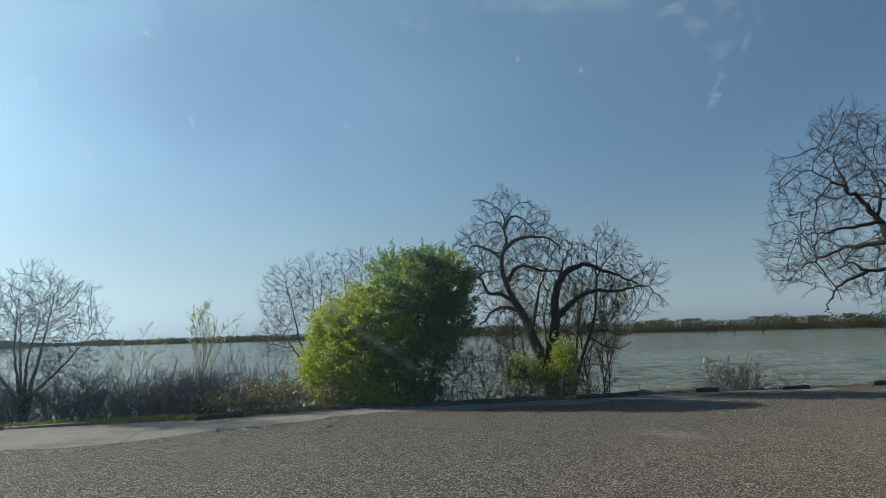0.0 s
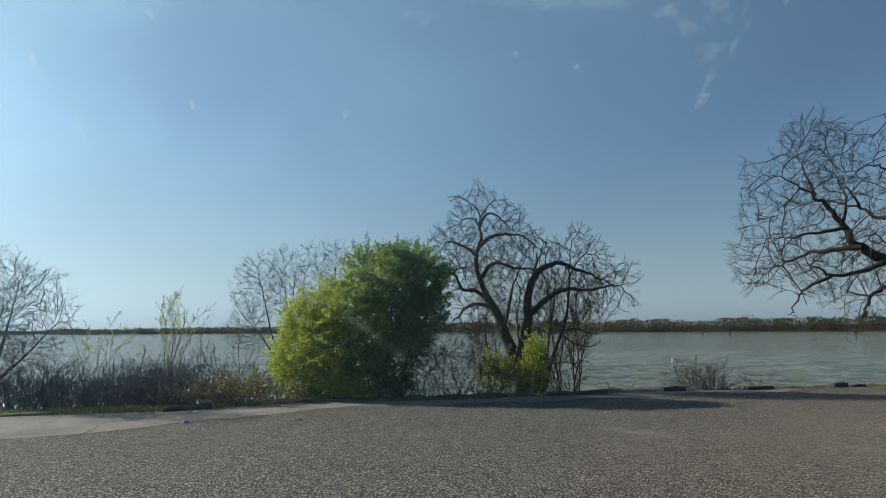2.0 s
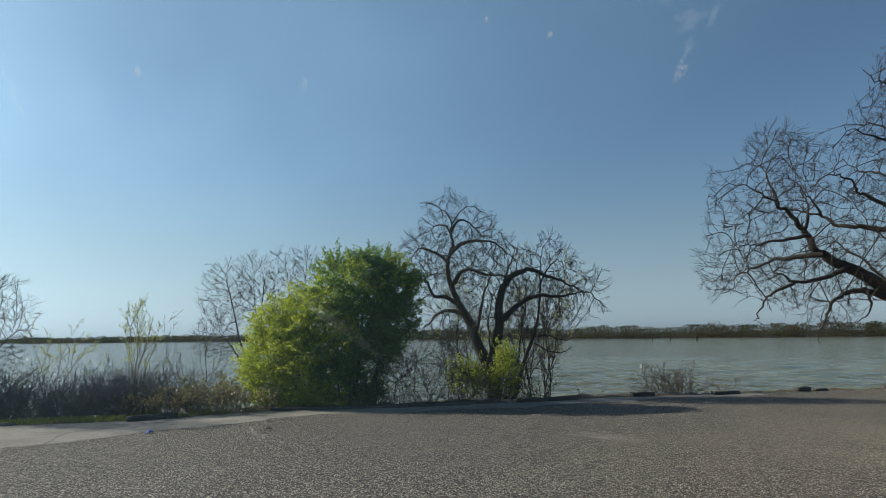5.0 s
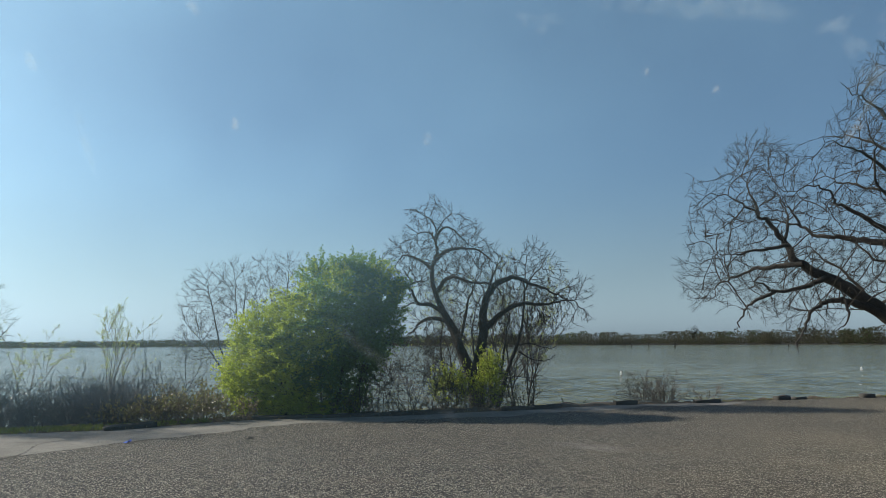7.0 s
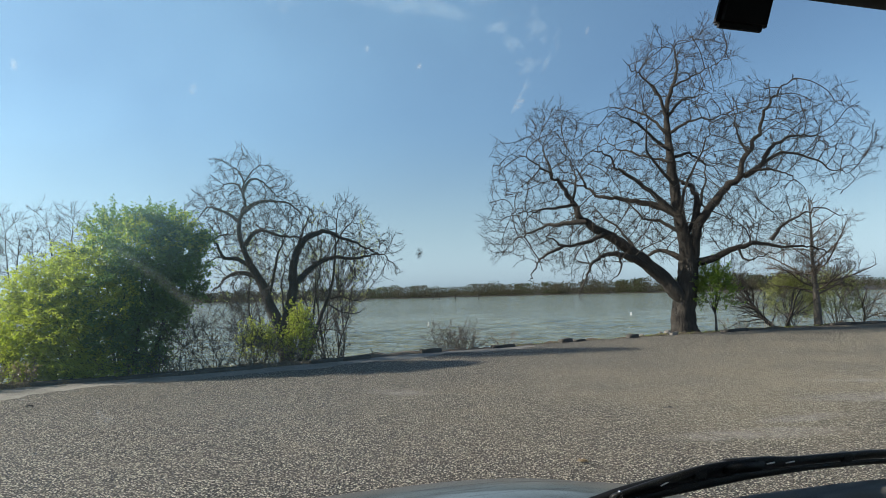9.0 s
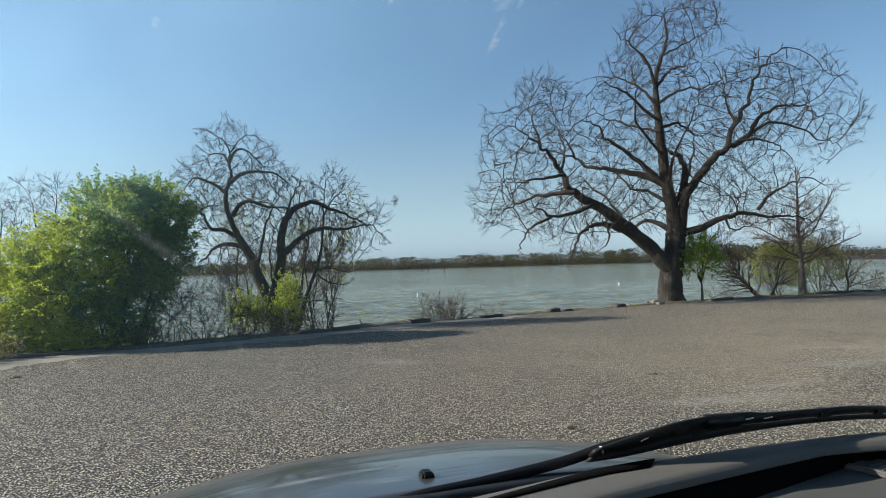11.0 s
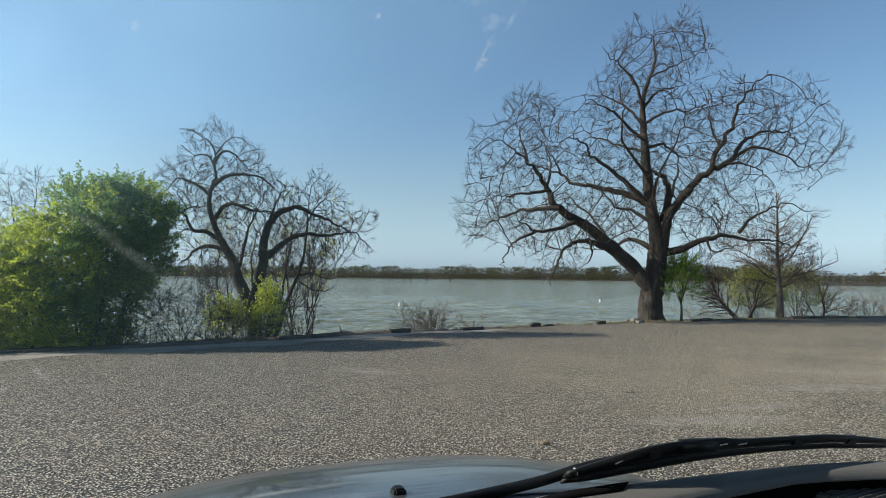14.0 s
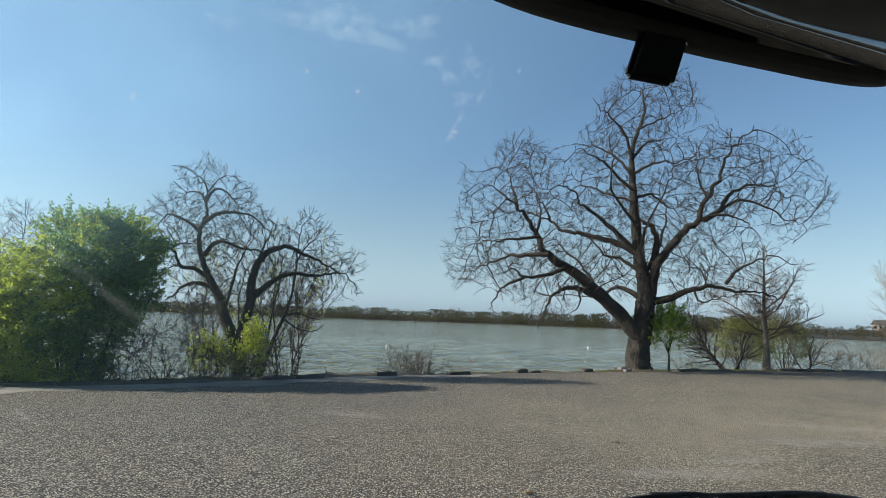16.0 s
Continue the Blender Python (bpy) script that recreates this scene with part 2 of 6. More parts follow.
BARK_PALE = rough_stuff("pale_smooth_bark", (0.13, 0.112, 0.092), (0.23, 0.20, 0.165), 4.0, 22.0, 0.9, 0.6, 0.01, 0.25, (1.0, 1.0, 0.3))
TWIG_BIG = rough_stuff("grey_brown_twigs", (0.024, 0.020, 0.017), (0.050, 0.042, 0.034), 3.0, 20.0, 0.9, 0.2, 0.005)
TWIG_DARK = rough_stuff("dark_twigs", (0.020, 0.017, 0.014), (0.042, 0.034, 0.028), 3.0, 20.0, 0.9, 0.2, 0.005)
TWIG_GREY = rough_stuff("grey_thicket_twigs", (0.120, 0.118, 0.130), (0.21, 0.205, 0.215), 3.0, 20.0, 0.9, 0.2, 0.005)
TWIG_BRUSH = rough_stuff("brown_brush_twigs", (0.11, 0.085, 0.066), (0.20, 0.155, 0.12), 3.0, 20.0, 0.9, 0.2, 0.005)
TWIG_FAN = rough_stuff("dark_grey_fan_twigs", (0.075, 0.067, 0.060), (0.145, 0.130, 0.115), 3.0, 20.0, 0.9, 0.2, 0.005)
TWIG_TAN = rough_stuff("tan_twigs", (0.22, 0.165, 0.115), (0.33, 0.25, 0.18), 3.0, 20.0, 0.9, 0.2, 0.005)
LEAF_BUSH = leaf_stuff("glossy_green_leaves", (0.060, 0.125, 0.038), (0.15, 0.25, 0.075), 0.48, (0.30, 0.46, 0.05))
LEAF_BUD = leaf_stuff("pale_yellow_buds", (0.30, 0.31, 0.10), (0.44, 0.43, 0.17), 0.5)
# sunlit bush leaves as a yellower colour; also the truly yellow-green foot shrubs
LEAF_YOUNG_SUNLIT = leaf_stuff("young_sunlit_yellow_leaves", (0.30, 0.355, 0.042), (0.54, 0.56, 0.085), 0.60)
LEAF_FRESH = leaf_stuff("fresh_green_leaves", (0.10, 0.19, 0.025), (0.19, 0.29, 0.045), 0.5)
LEAF_OLIVE = leaf_stuff("olive_spring_leaves", (0.15, 0.155, 0.05), (0.24, 0.225, 0.07), 0.5)
LEAF_DEAD = leaf_stuff("dead_brown_leaves", (0.19, 0.12, 0.075), (0.38, 0.27, 0.19), 0.25)
GRASS = leaf_stuff("short_green_grass", (0.12, 0.14, 0.04), (0.23, 0.225, 0.09), 0.4)
WOOD_FAR = leaf_stuff("far_bare_woods", (0.072, 0.067, 0.044), (0.105, 0.098, 0.062), 0.5, (0.08, 0.08, 0.05), 0.95)
WOOD_GREEN = leaf_stuff("far_green_woods", (0.050, 0.070, 0.032), (0.070, 0.092, 0.044), 0.5, (0.07, 0.09, 0.045), 0.95)
DECK = plain("woven_dark_plastic", (0.074, 0.078, 0.072), 0.75, 0.0, 700.0, 0.6)
BLACK = plain("black_plastic", (0.005, 0.005, 0.005), 0.55)
BLACK.node_tree.nodes["Principled BSDF"].inputs["Specular IOR Level"].default_value = 0.3
RUBBER = plain("black_rubber", (0.006, 0.006, 0.006), 0.7)
# near-black for real black trim and for painted shade in recess and slot
TRIM_SHADE = plain("black_trim_and_shade", (0.004, 0.004, 0.004), 1.0)
TRIM_SHADE.node_tree.nodes["Principled BSDF"].inputs["Specular IOR Level"].default_value = 0.05
DASH = plain("grey_dashboard_plastic", (0.104, 0.102, 0.092), 0.7, 0.0, 900.0, 0.5)
LINING = plain("dark_lining", (0.030, 0.027, 0.023), 0.9)
STEEL = plain("bright_steel", (0.6, 0.6, 0.6), 0.25, 1.0)
PALE_WALL = plain("far_pale_wall", (0.34, 0.32, 0.29), 0.8)
WHITE = plain("white_plastic", (0.75, 0.75, 0.72), 0.5)
BLUE = plain("blue_plastic", (0.02, 0.10, 0.65), 0.4)
SPECK = make_film("dried_water_speck", (0.8, 0.8, 0.76), 0.34, 300.0)
SMUDGE_REFLECTION = make_film("smudge_and_reflection", (0.74, 0.84, 0.86), 0.19, 110.0)
STREAK = make_film("wiped_streak", (0.8, 0.82, 0.82), 0.08, 60.0)
HAZE = make_haze("dust_glare_haze", (0.50, 0.86, 1.0), 0.85, 4.0)
BUG = make_film("dead_insect_mark", (0.015, 0.014, 0.010), 1.3, 300.0)


# ---- mesh helpers ----
def mesh_of(name, verts, faces, mat, smooth=False):
    verts = np.asarray(verts, dtype=np.float32).reshape(-1, 3)
    me = bpy.data.meshes.new(name)
    if isinstance(faces, np.ndarray):
        n, k = faces.shape
        me.vertices.add(len(verts))
        me.vertices.foreach_set("co", verts.ravel())
        me.loops.add(n * k)
        me.loops.foreach_set("vertex_index", faces.astype(np.int32).ravel())
        me.polygons.add(n)
        me.polygons.foreach_set("loop_start", np.arange(0, n * k, k, dtype=np.int32))
        me.update(calc_edges=True)
    else:
        me.from_pydata([tuple(map(float, v)) for v in verts], [], faces)
        me.update()
    me.materials.append(mat)
    if smooth:
        me.polygons.foreach_set("use_smooth", np.ones(len(me.polygons), dtype=bool))
    return me


def part(name, data, parent, label="", kind=""):
    ob = new(name, data)
    ob.parent = parent
    return tagged(ob, label, kind=kind)


def thing(name, x, y, z, label, category, group="", kind="", turn=0.0):
    ob = new(name)
    ob.matrix_world = pose(x, y, z, 0, 0, turn)
    ob.empty_display_size = 0.2
    return tagged(ob, label, category, group, kind)


def from_bm(name, bm, mat, smooth=False):
    me = bpy.data.meshes.new(name)
    bm.to_mesh(me)
    bm.free()
    me.materials.append(mat)
    if smooth:
        me.polygons.foreach_set("use_smooth", np.ones(len(me.polygons), dtype=bool))
    return me


def box_mesh(name, sx, sy, sz, mat, bevel=0.01, rng=None, wobble=0.0, m=None):
    bm = bmesh.new()
    bmesh.ops.create_cube(bm, size=1.0, matrix=Matrix.Diagonal((sx, sy, sz, 1)))
    if wobble:
        bmesh.ops.subdivide_edges(bm, edges=bm.edges[:], cuts=2, use_grid_fill=True)
        for v in bm.verts:
            v.co += Vector([rng.uniform(-wobble, wobble) for _ in range(3)])
    else:
        bmesh.ops.bevel(bm, geom=bm.edges[:], offset=bevel, segments=2, affect="EDGES")
    if m is not None:
        bm.transform(m)
    return from_bm(name, bm, mat, smooth=bool(wobble) or bevel > 0.004)


def smooth_line(ctrl, n):
    """A Catmull-Rom line through the control points."""
    c = np.asarray(ctrl, dtype=float)
    c = np.vstack([2 * c[0] - c[1], c, 2 * c[-1] - c[-2]])
    out = []
    spans = len(c) - 3
    for i in np.linspace(0, spans - 1e-6, n):
        k, u = int(i), i - int(i)
        p0, p1, p2, p3 = c[k:k + 4]
        out.append(0.5 * (2 * p1 + (p2 - p0) * u + (2 * p0 - 5 * p1 + 4 * p2 - p3) * u * u + (3 * p1 - p0 - 3 * p2 + p3) * u ** 3))
    return np.array(out)


class Tubes:
    """Collects tapered round lines and turns them into one mesh."""

    def __init__(self):
        self.v, self.f, self.n = [], [], 0

    def add(self, pts, rad, sides, knobs=None):
        pts = np.asarray(pts)
        d = np.gradient(pts, axis=0)
        d /= np.linalg.norm(d, axis=1)[:, None] + 1e-9
        ref = np.array((0.31, 0.87, 0.12)) if abs(d[0][1]) < 0.8 else np.array((0.9, 0.1, 0.3))
        a = np.cross(d, ref)
        a /= np.linalg.norm(a, axis=1)[:, None] + 1e-9
        b = np.cross(d, a)
        th = np.arange(sides) * (2 * np.pi / sides)
        r = np.asarray(rad)[:, None, None]
        if knobs is not None:
            r = r * knobs[:, :, None]
        ring = pts[:, None, :] + r * (np.cos(th)[None, :, None] * a[:, None, :] + np.sin(th)[None, :, None] * b[:, None, :])
        m = len(pts)
        i = np.arange(m - 1)[:, None] * sides
        j = np.arange(sides)[None, :]
        k = (j + 1) % sides
        self.f.append((np.stack([i + j, i + k, i + sides + k, i + sides + j], -1).reshape(-1, 4)) + self.n)
        self.v.append(ring.reshape(-1, 3))
        self.n += m * sides

    def mesh(self, name, mat):
        return mesh_of(name, np.vstack(self.v), np.vstack(self.f), mat, smooth=True)


def unit(v):
    return v / (np.linalg.norm(v) + 1e-9)


def grow(tubes, rng, start, way, length, r0, level, style, tips):
    """A branch that wanders and forks. style: per level (children per metre, length ratio, fork angle), wander, lift, twig radius, steps."""
    steps = max(3, min(9, int(length / style["step"]) + 2))
    p, d = np.array(start, dtype=float), unit(np.array(way, dtype=float))
    pts, dirs = [p.copy()], [d]
    lift = style["lift"] + style["sag"] * level
    for _ in range(steps):
        d = unit(d + rng.normal(0, style["wander"] * (1.0 if level < 2 else 0.55), 3) + np.array((0, 0, lift)) / steps)
        p = p + d * (length / steps)
        pts.append(p.copy())
        dirs.append(d)
    end = max(style["thin"] * 0.7, r0 * 0.35)
    rad = np.linspace(r0, end, steps + 1)
    tubes.add(pts, rad, 6 if r0 > 0.03 else 4 if r0 > 0.012 else 3)
    tips.append((pts[-1], d))
    levels = style["levels"]
    if level >= len(levels):
        return
    per_m, ratio, angle = levels[level]
    count = rng.poisson(per_m * length) if per_m * length < 30 else int(per_m * length)
    count = max(count, 2)
    for c in range(count):
        u = rng.uniform(0.18, 1.0) if c else 0.97
        i = min(steps - 1, int(u * steps))
        q = pts[i] + (pts[i + 1] - pts[i]) * (u * steps - i)
        base = dirs[i + 1]
        side = unit(np.cross(base, rng.normal(0, 1, 3)))
        a = radians(rng.normal(angle, 11))
        w = base * math.cos(a) + side * math.sin(a)
        ln = length * ratio * rng.uniform(0.55, 1.25) * (1.15 - 0.5 * u)
        if ln < 0.05:
            continue
        grow(tubes, rng, q, w, ln, max(style["thin"], min(rad[i] * 0.62, ln * 0.022)), level + 1, style, tips)


def limb_line(rng, ctrl, y0, y1, y_start=None, wiggle=0.03):
    """A limb from its bends in side view (x, z), with its depth running from y0 to y1."""
    n = len(ctrl)
    pts = [(x, y0 + (y1 - y0) * (i / (n - 1)) ** 1.2, z) for i, (x, z) in enumerate(ctrl)]
    line = smooth_line(pts, 5 * n)
    line[1:] += rng.normal(0, wiggle * 1.25, (len(line) - 1, 3)) * np.linspace(0.2, 1, len(line) - 1)[:, None]
    line[1:-1] = 0.72 * line[1:-1] + 0.14 * (line[:-2] + line[2:])
    return line


def limb_mesh(name, line, r0, r1, mat, rng, sides=10):
    tb = Tubes()
    rad = r1 + (r0 - r1) * np.linspace(1, 0, len(line)) ** 1.3
    tb.add(line, rad, sides, 1 + rng.normal(0, 0.05, (len(line), sides)))
    return tb.mesh(name, mat), rad


def dress(tubes, rng, line, rad, style, tips, first, last, scale, level=0):
    """Side branches along a limb."""
    seg = np.linalg.norm(np.diff(line, axis=0), axis=1)
    total = seg.sum()
    cum = np.concatenate([[0], np.cumsum(seg)])
    count = int(total * (last - first) * style["along"])
    for c in range(count + 3):
        u = first + (last - first) * rng.uniform(0, 1) ** 0.8 if c >= 3 else 0.985
        s = u * total
        i = min(len(seg) - 1, int(np.searchsorted(cum, s) - 1))
        i = max(i, 0)
        q = line[i] + (line[i + 1] - line[i]) * ((s - cum[i]) / (seg[i] + 1e-9))
        base = unit(line[i + 1] - line[i])
        side = unit(np.cross(base, rng.normal(0, 1, 3)) + np.array((0, 0, style["up_side"])))
        a = radians(rng.normal(52 if c >= 3 else 25, 12))
        w = base * math.cos(a) + side * math.sin(a)
        ln = scale * rng.uniform(0.55, 1.3) * (1.15 - 0.45 * u)
        grow(tubes, rng, q, w, ln, max(style["thin"], min(rad[i] * 0.5, ln * 0.022)), level, style, tips)


def along(line):
    d = np.gradient(line, axis=0)
    return 0.6 * d / (np.linalg.norm(d, axis=1)[:, None] + 1e-9)


def rim_distance(ring, x, z):
    """How far (x, z) lie inside the outline ring; below 0 outside."""
    a = np.asarray(ring, dtype=float)
    b = np.roll(a, -1, axis=0)
    p = np.stack([x, z], -1)[:, None, :]
    ab = (b - a)[None]
    u = np.clip(((p - a) * ab).sum(-1) / (ab * ab).sum(-1), 0, 1)
    far = np.linalg.norm(p - a - u[..., None] * ab, axis=-1).min(1)
    cross = (a[None, :, 1] > p[:, :, 1]) != (b[None, :, 1] > p[:, :, 1])
    at = a[None, :, 0] + (p[:, :, 1] - a[None, :, 1]) * ab[:, :, 0] / np.where(ab[:, :, 1] == 0, 1e-9, ab[:, :, 1])
    inside = (cross & (p[:, :, 0] < at)).sum(1) % 2 == 1
    return np.where(inside, far, -far)


def crown_points(rng, ring, depth, n, gaps=0.5, ragged=0.8):
    """Places that twigs reach for, inside a crown with the side outline ring, with a ragged rim and uneven gaps."""
    r = np.asarray(ring)
    x, z = rng.uniform(r[:, 0].min(), r[:, 0].max(), n), rng.uniform(r[:, 1].min(), r[:, 1].max(), n)
    d = rim_distance(ring, x, z)
    half = depth * np.sqrt(np.clip(d / 1.6, 0, 1))
    y = rng.uniform(-1, 1, n) * half
    lump = np.array([noise.noise(Vector((a * 0.75, b * 0.75, c * 0.75))) for a, b, c in zip(x, y, z)])
    rough = np.array([noise.noise(Vector((a * 1.7, 5.0, c * 1.7))) for a, c in zip(x, z)])
    keep = (d > ragged * (0.45 + 1.1 * rough)) & (d > 0) & (rng.uniform(0, 1, n) < 1 - gaps + 1.6 * lump)
    return np.stack([x, y, z], 1)[keep]


def blob_points(rng, blobs, n):
    out = []
    for c, r in blobs:
        d = rng.normal(0, 1, (n, 3))
        d /= np.linalg.norm(d, axis=1)[:, None]
        out.append(np.array(c) + d * np.array(r) * (rng.uniform(0, 1, n) ** 0.42)[:, None])
    return np.vstack(out)


def spread_twigs(tubes, rng, seeds, seed_way, seed_rad, goals, step=0.14, reach=1.6, kill=0.24, pull=(0, 0, 0.06), thin=0.0042, power=2.35, jitter=0.28, twiglets=0.5, twig_len=0.26, inertia=0.7, rounds=90):
    """Twigs that grow from the limbs' points towards the goals and fork where the goals part, with short side twigs on the thin ends."""
    nodes = [np.asarray(seeds, dtype=float)]
    parent = [np.full(len(seeds), -1)]
    ways = [np.asarray(seed_way, dtype=float)]
    forks = np.zeros(len(seeds), int)
    total = len(seeds)
    goals = np.asarray(goals, dtype=float)
    near, gap = np.zeros(len(goals), int), np.full(len(goals), 1e9)

    def meet(new_nodes, first):
        for k in range(0, len(new_nodes), 700):
            q = new_nodes[k:k + 700]
            d2 = (goals ** 2).sum(1)[:, None] + (q ** 2).sum(1)[None] - 2 * goals @ q.T
            j = d2.argmin(1)
            d = np.sqrt(np.maximum(d2[np.arange(len(goals)), j], 0))
            better = d < gap
            near[better], gap[better] = first + k + j[better], d[better]

    meet(nodes[0], 0)
    pull = np.array(pull)
    for _ in range(rounds):
        live = gap > kill
        goals, near, gap = goals[live], near[live], gap[live]
        drawn = gap < reach
        if not drawn.any():
            break
        everything = np.vstack(nodes)
        full = forks[near] > 4
        gap[full] = 0.0
        drawn &= ~full
        if not drawn.any():
            continue
        ids, back = np.unique(near[drawn], return_inverse=True)
        way = (goals[drawn] - everything[near[drawn]]) / gap[drawn][:, None]
        d = np.zeros((len(ids), 3))
        np.add.at(d, back, way)
        d /= np.linalg.norm(d, axis=1)[:, None] + 1e-9
        d += rng.normal(0, jitter, d.shape) + pull + inertia * np.vstack(ways)[ids]
        d /= np.linalg.norm(d, axis=1)[:, None] + 1e-9
        q = everything[ids] + d * step
        nodes.append(q)
        parent.append(ids)
        ways.append(d)
        forks[ids] += 1
        forks = np.concatenate([forks, np.zeros(len(ids), int)])
        meet(q, total)
        total += len(q)
    pos, par = np.vstack(nodes), np.concatenate(parent)
    n0 = len(seeds)
    load = np.zeros(total)
    kids = [[] for _ in range(total)]
    for i in range(total - 1, n0 - 1, -1):
        load[i] = max(load[i], thin ** power)
        load[par[i]] += load[i] * 1.015
        kids[par[i]].append(i)
    rad = load ** (1 / power)
    for i in range(n0, total):
        top = seed_rad[par[i]] * 0.75 if par[i] < n0 else rad[par[i]] * 0.96
        rad[i] = max(thin, min(rad[i], top))
    starts = [(par[i], i) for i in range(n0, total) if par[i] < n0]
    while starts:
        a, i = starts.pop()
        line, rr = [pos[a], pos[i]], [min(rad[i] * 1.15, seed_rad[a]) if a < n0 else min(rad[i] * 1.1, rad[a]), rad[i]]
        while kids[i]:
            order = sorted(kids[i], key=lambda k: -rad[k])
            for k in order[1:]:
                starts.append((i, k))
            i = order[0]
            line.append(pos[i])
            rr.append(rad[i])
        line, rr = np.array(line), np.array(rr)
        for _ in range(2 if len(line) > 2 else 0):
            line[1:-1] = 0.5 * line[1:-1] + 0.25 * (line[:-2] + line[2:])
        tubes.add(line, rr, 6 if rr[0] > 0.03 else 4 if rr[0] > 0.011 else 3)
        d = np.gradient(line, axis=0)
        for j in range(1, len(line)):
            last = j == len(line) - 1
            if rr[j] > 3.4 * thin or not last and rng.uniform() > twiglets:
                continue
            for _ in range(2 if last else 1):
                w = unit(unit(d[j]) * (1.6 if last else 1.1) + rng.normal(0, 0.42, 3) + pull)
                ln = twig_len * rng.uniform(0.4, 1.35)
                mid = line[j] + w * ln * 0.5 + rng.normal(0, 0.04 * ln, 3)
                w2 = unit(w + rng.normal(0, 0.25, 3) + pull)
                tip = mid + w2 * ln * 0.5
                tubes.add(np.array([line[j], mid, tip]), (thin * 0.9, thin * 0.75, thin * 0.4), 3)
                for q, k in ((line[j] + w * ln * 0.28, 0.5), (mid, 0.45), (mid * 0.45 + tip * 0.55, 0.3)):
                    tubes.add(np.array([q, q + unit(w2 + rng.normal(0, 0.45, 3) + pull) * ln * k * rng.uniform(0.6, 1.3)]), (thin * 0.65, thin * 0.38), 3)
    rad[:n0] = seed_rad
    return pos, 0.6 * np.vstack(ways), rad


def leaf_mesh(name, mat, rng, pos, out, length, width, spread=0.8):
    """Pointed folded leaves at the places pos, each leaning along out."""
    pos, out = np.asarray(pos), np.asarray(out)
    n = len(pos)
    ax = out + rng.normal(0, spread, (n, 3))
    ax /= np.linalg.norm(ax, axis=1)[:, None] + 1e-9
    sd = np.cross(ax, rng.normal(0, 1, (n, 3)))
    sd /= np.linalg.norm(sd, axis=1)[:, None] + 1e-9
    nm = np.cross(ax, sd)
    ln = (length * rng.uniform(0.6, 1.3, n))[:, None]
    wd = (width * rng.uniform(0.7, 1.25, n))[:, None]
    v = np.stack([pos, pos + ax * ln * 0.45 + sd * wd * 0.5 + nm * wd * 0.2, pos + ax * ln, pos + ax * ln * 0.45 - sd * wd * 0.5 + nm * wd * 0.2], 1).reshape(-1, 3)
    k = np.arange(n) * 4
    f = np.concatenate([np.stack([k, k + 1, k + 2], 1), np.stack([k, k + 2, k + 3], 1)])
    return mesh_of(name, v, f, mat)


def leaves_on(rng, tips, per_tip, reach):
    pos, out = [], []
    for p, d in tips:
        for _ in range(rng.poisson(per_tip)):
            pos.append(p - d * rng.uniform(0, reach) + rng.normal(0, 0.02, 3))
            out.append(d)
    return pos, out


# ---- ground, kerb line, water ----
KERB = [(-60, -130), (-24, -18), (-17, -2), (-13.6, 4.3), (-11.5, 7.25), (-10.28, 8.2), (-8.9, 9.15), (-7.35, 11.0), (-5.3, 12.2), (-3.45, 13.5), (-1.0, 15.47), (0.85, 16.45),
        (2.48, 17.6), (4.42, 18.6), (5.95, 19.3), (7.5, 19.95), (11.2, 21.55), (13.0, 22.1), (15.3, 22.5), (22, 24), (40, 29), (110, 55)]
EDGE = smooth_line([(x, y, 0) for x, y in KERB[3:20]], 150)
EDGE = np.vstack([[(*p, 0) for p in KERB[:3]], EDGE, [(*p, 0) for p in KERB[20:]]])
tang = np.gradient(EDGE, axis=0)
tang /= np.linalg.norm(tang, axis=1)[:, None]
OUTWARD = np.stack([-tang[:, 1], tang[:, 0], 0 * tang[:, 0]], 1)


def edge_at(x):
    """The kerb line's point at x, and the way out to the lake there."""
    i = int(np.argmin(abs(EDGE[:, 0] - x)))
    return EDGE[i], OUTWARD[i]


def sheet(name, ring, z, mat, label):
    me = bpy.data.meshes.new(name)
    me.from_pydata([(x, y, z) for x, y in ring], [], [list(range(len(ring)))])
    me.materials.append(mat)
    return tagged(new(name, me), label, name, kind="structure")


inner = [(p[0], p[1]) for p in EDGE]
sheet("ground", [(x, y) for x, y in inner] + [(2500, 400), (2500, -2500), (-2500, -2500), (-1200, -2400)], -0.06, MEADOW, "flat dry grassy land around the lakeside car park")
sheet("road", [(x, y) for x, y in inner] + [(110, -60), (20, -70)], 0.0, ASPHALT, "wide chip-seal asphalt lot with worn pale patches")

rng = np.random.default_rng(5)
rows = []
for off, z in ((0.0, -0.02), (0.25, 0.03), (0.8, 0.0), (1.6, -0.12), (2.6, -0.45), (3.8, -0.85), (5.5, -1.3), (9, -2.2)):
    far = np.clip(1.0 - np.maximum(0, EDGE[:, 0] + 4.0) / 8.0, 0.42, 1.0)[:, None]
    r = EDGE + OUTWARD * off * far
    r[:, 2] = z + (rng.normal(0, 0.025, len(EDGE)) if off > 0 else 0)
    rows.append(r)
rows = np.array(rows)
nr, nc = rows.shape[:2]
faces = np.array([(i * nc + j, i * nc + j + 1, (i + 1) * nc + j + 1, (i + 1) * nc + j) for i in range(nr - 1) for j in range(nc - 1)])
tagged(new("bank", mesh_of("bank", rows.reshape(-1, 3), faces, EARTH, True)), "sloping earth bank falling from the lot to the lake", "bank", kind="structure")


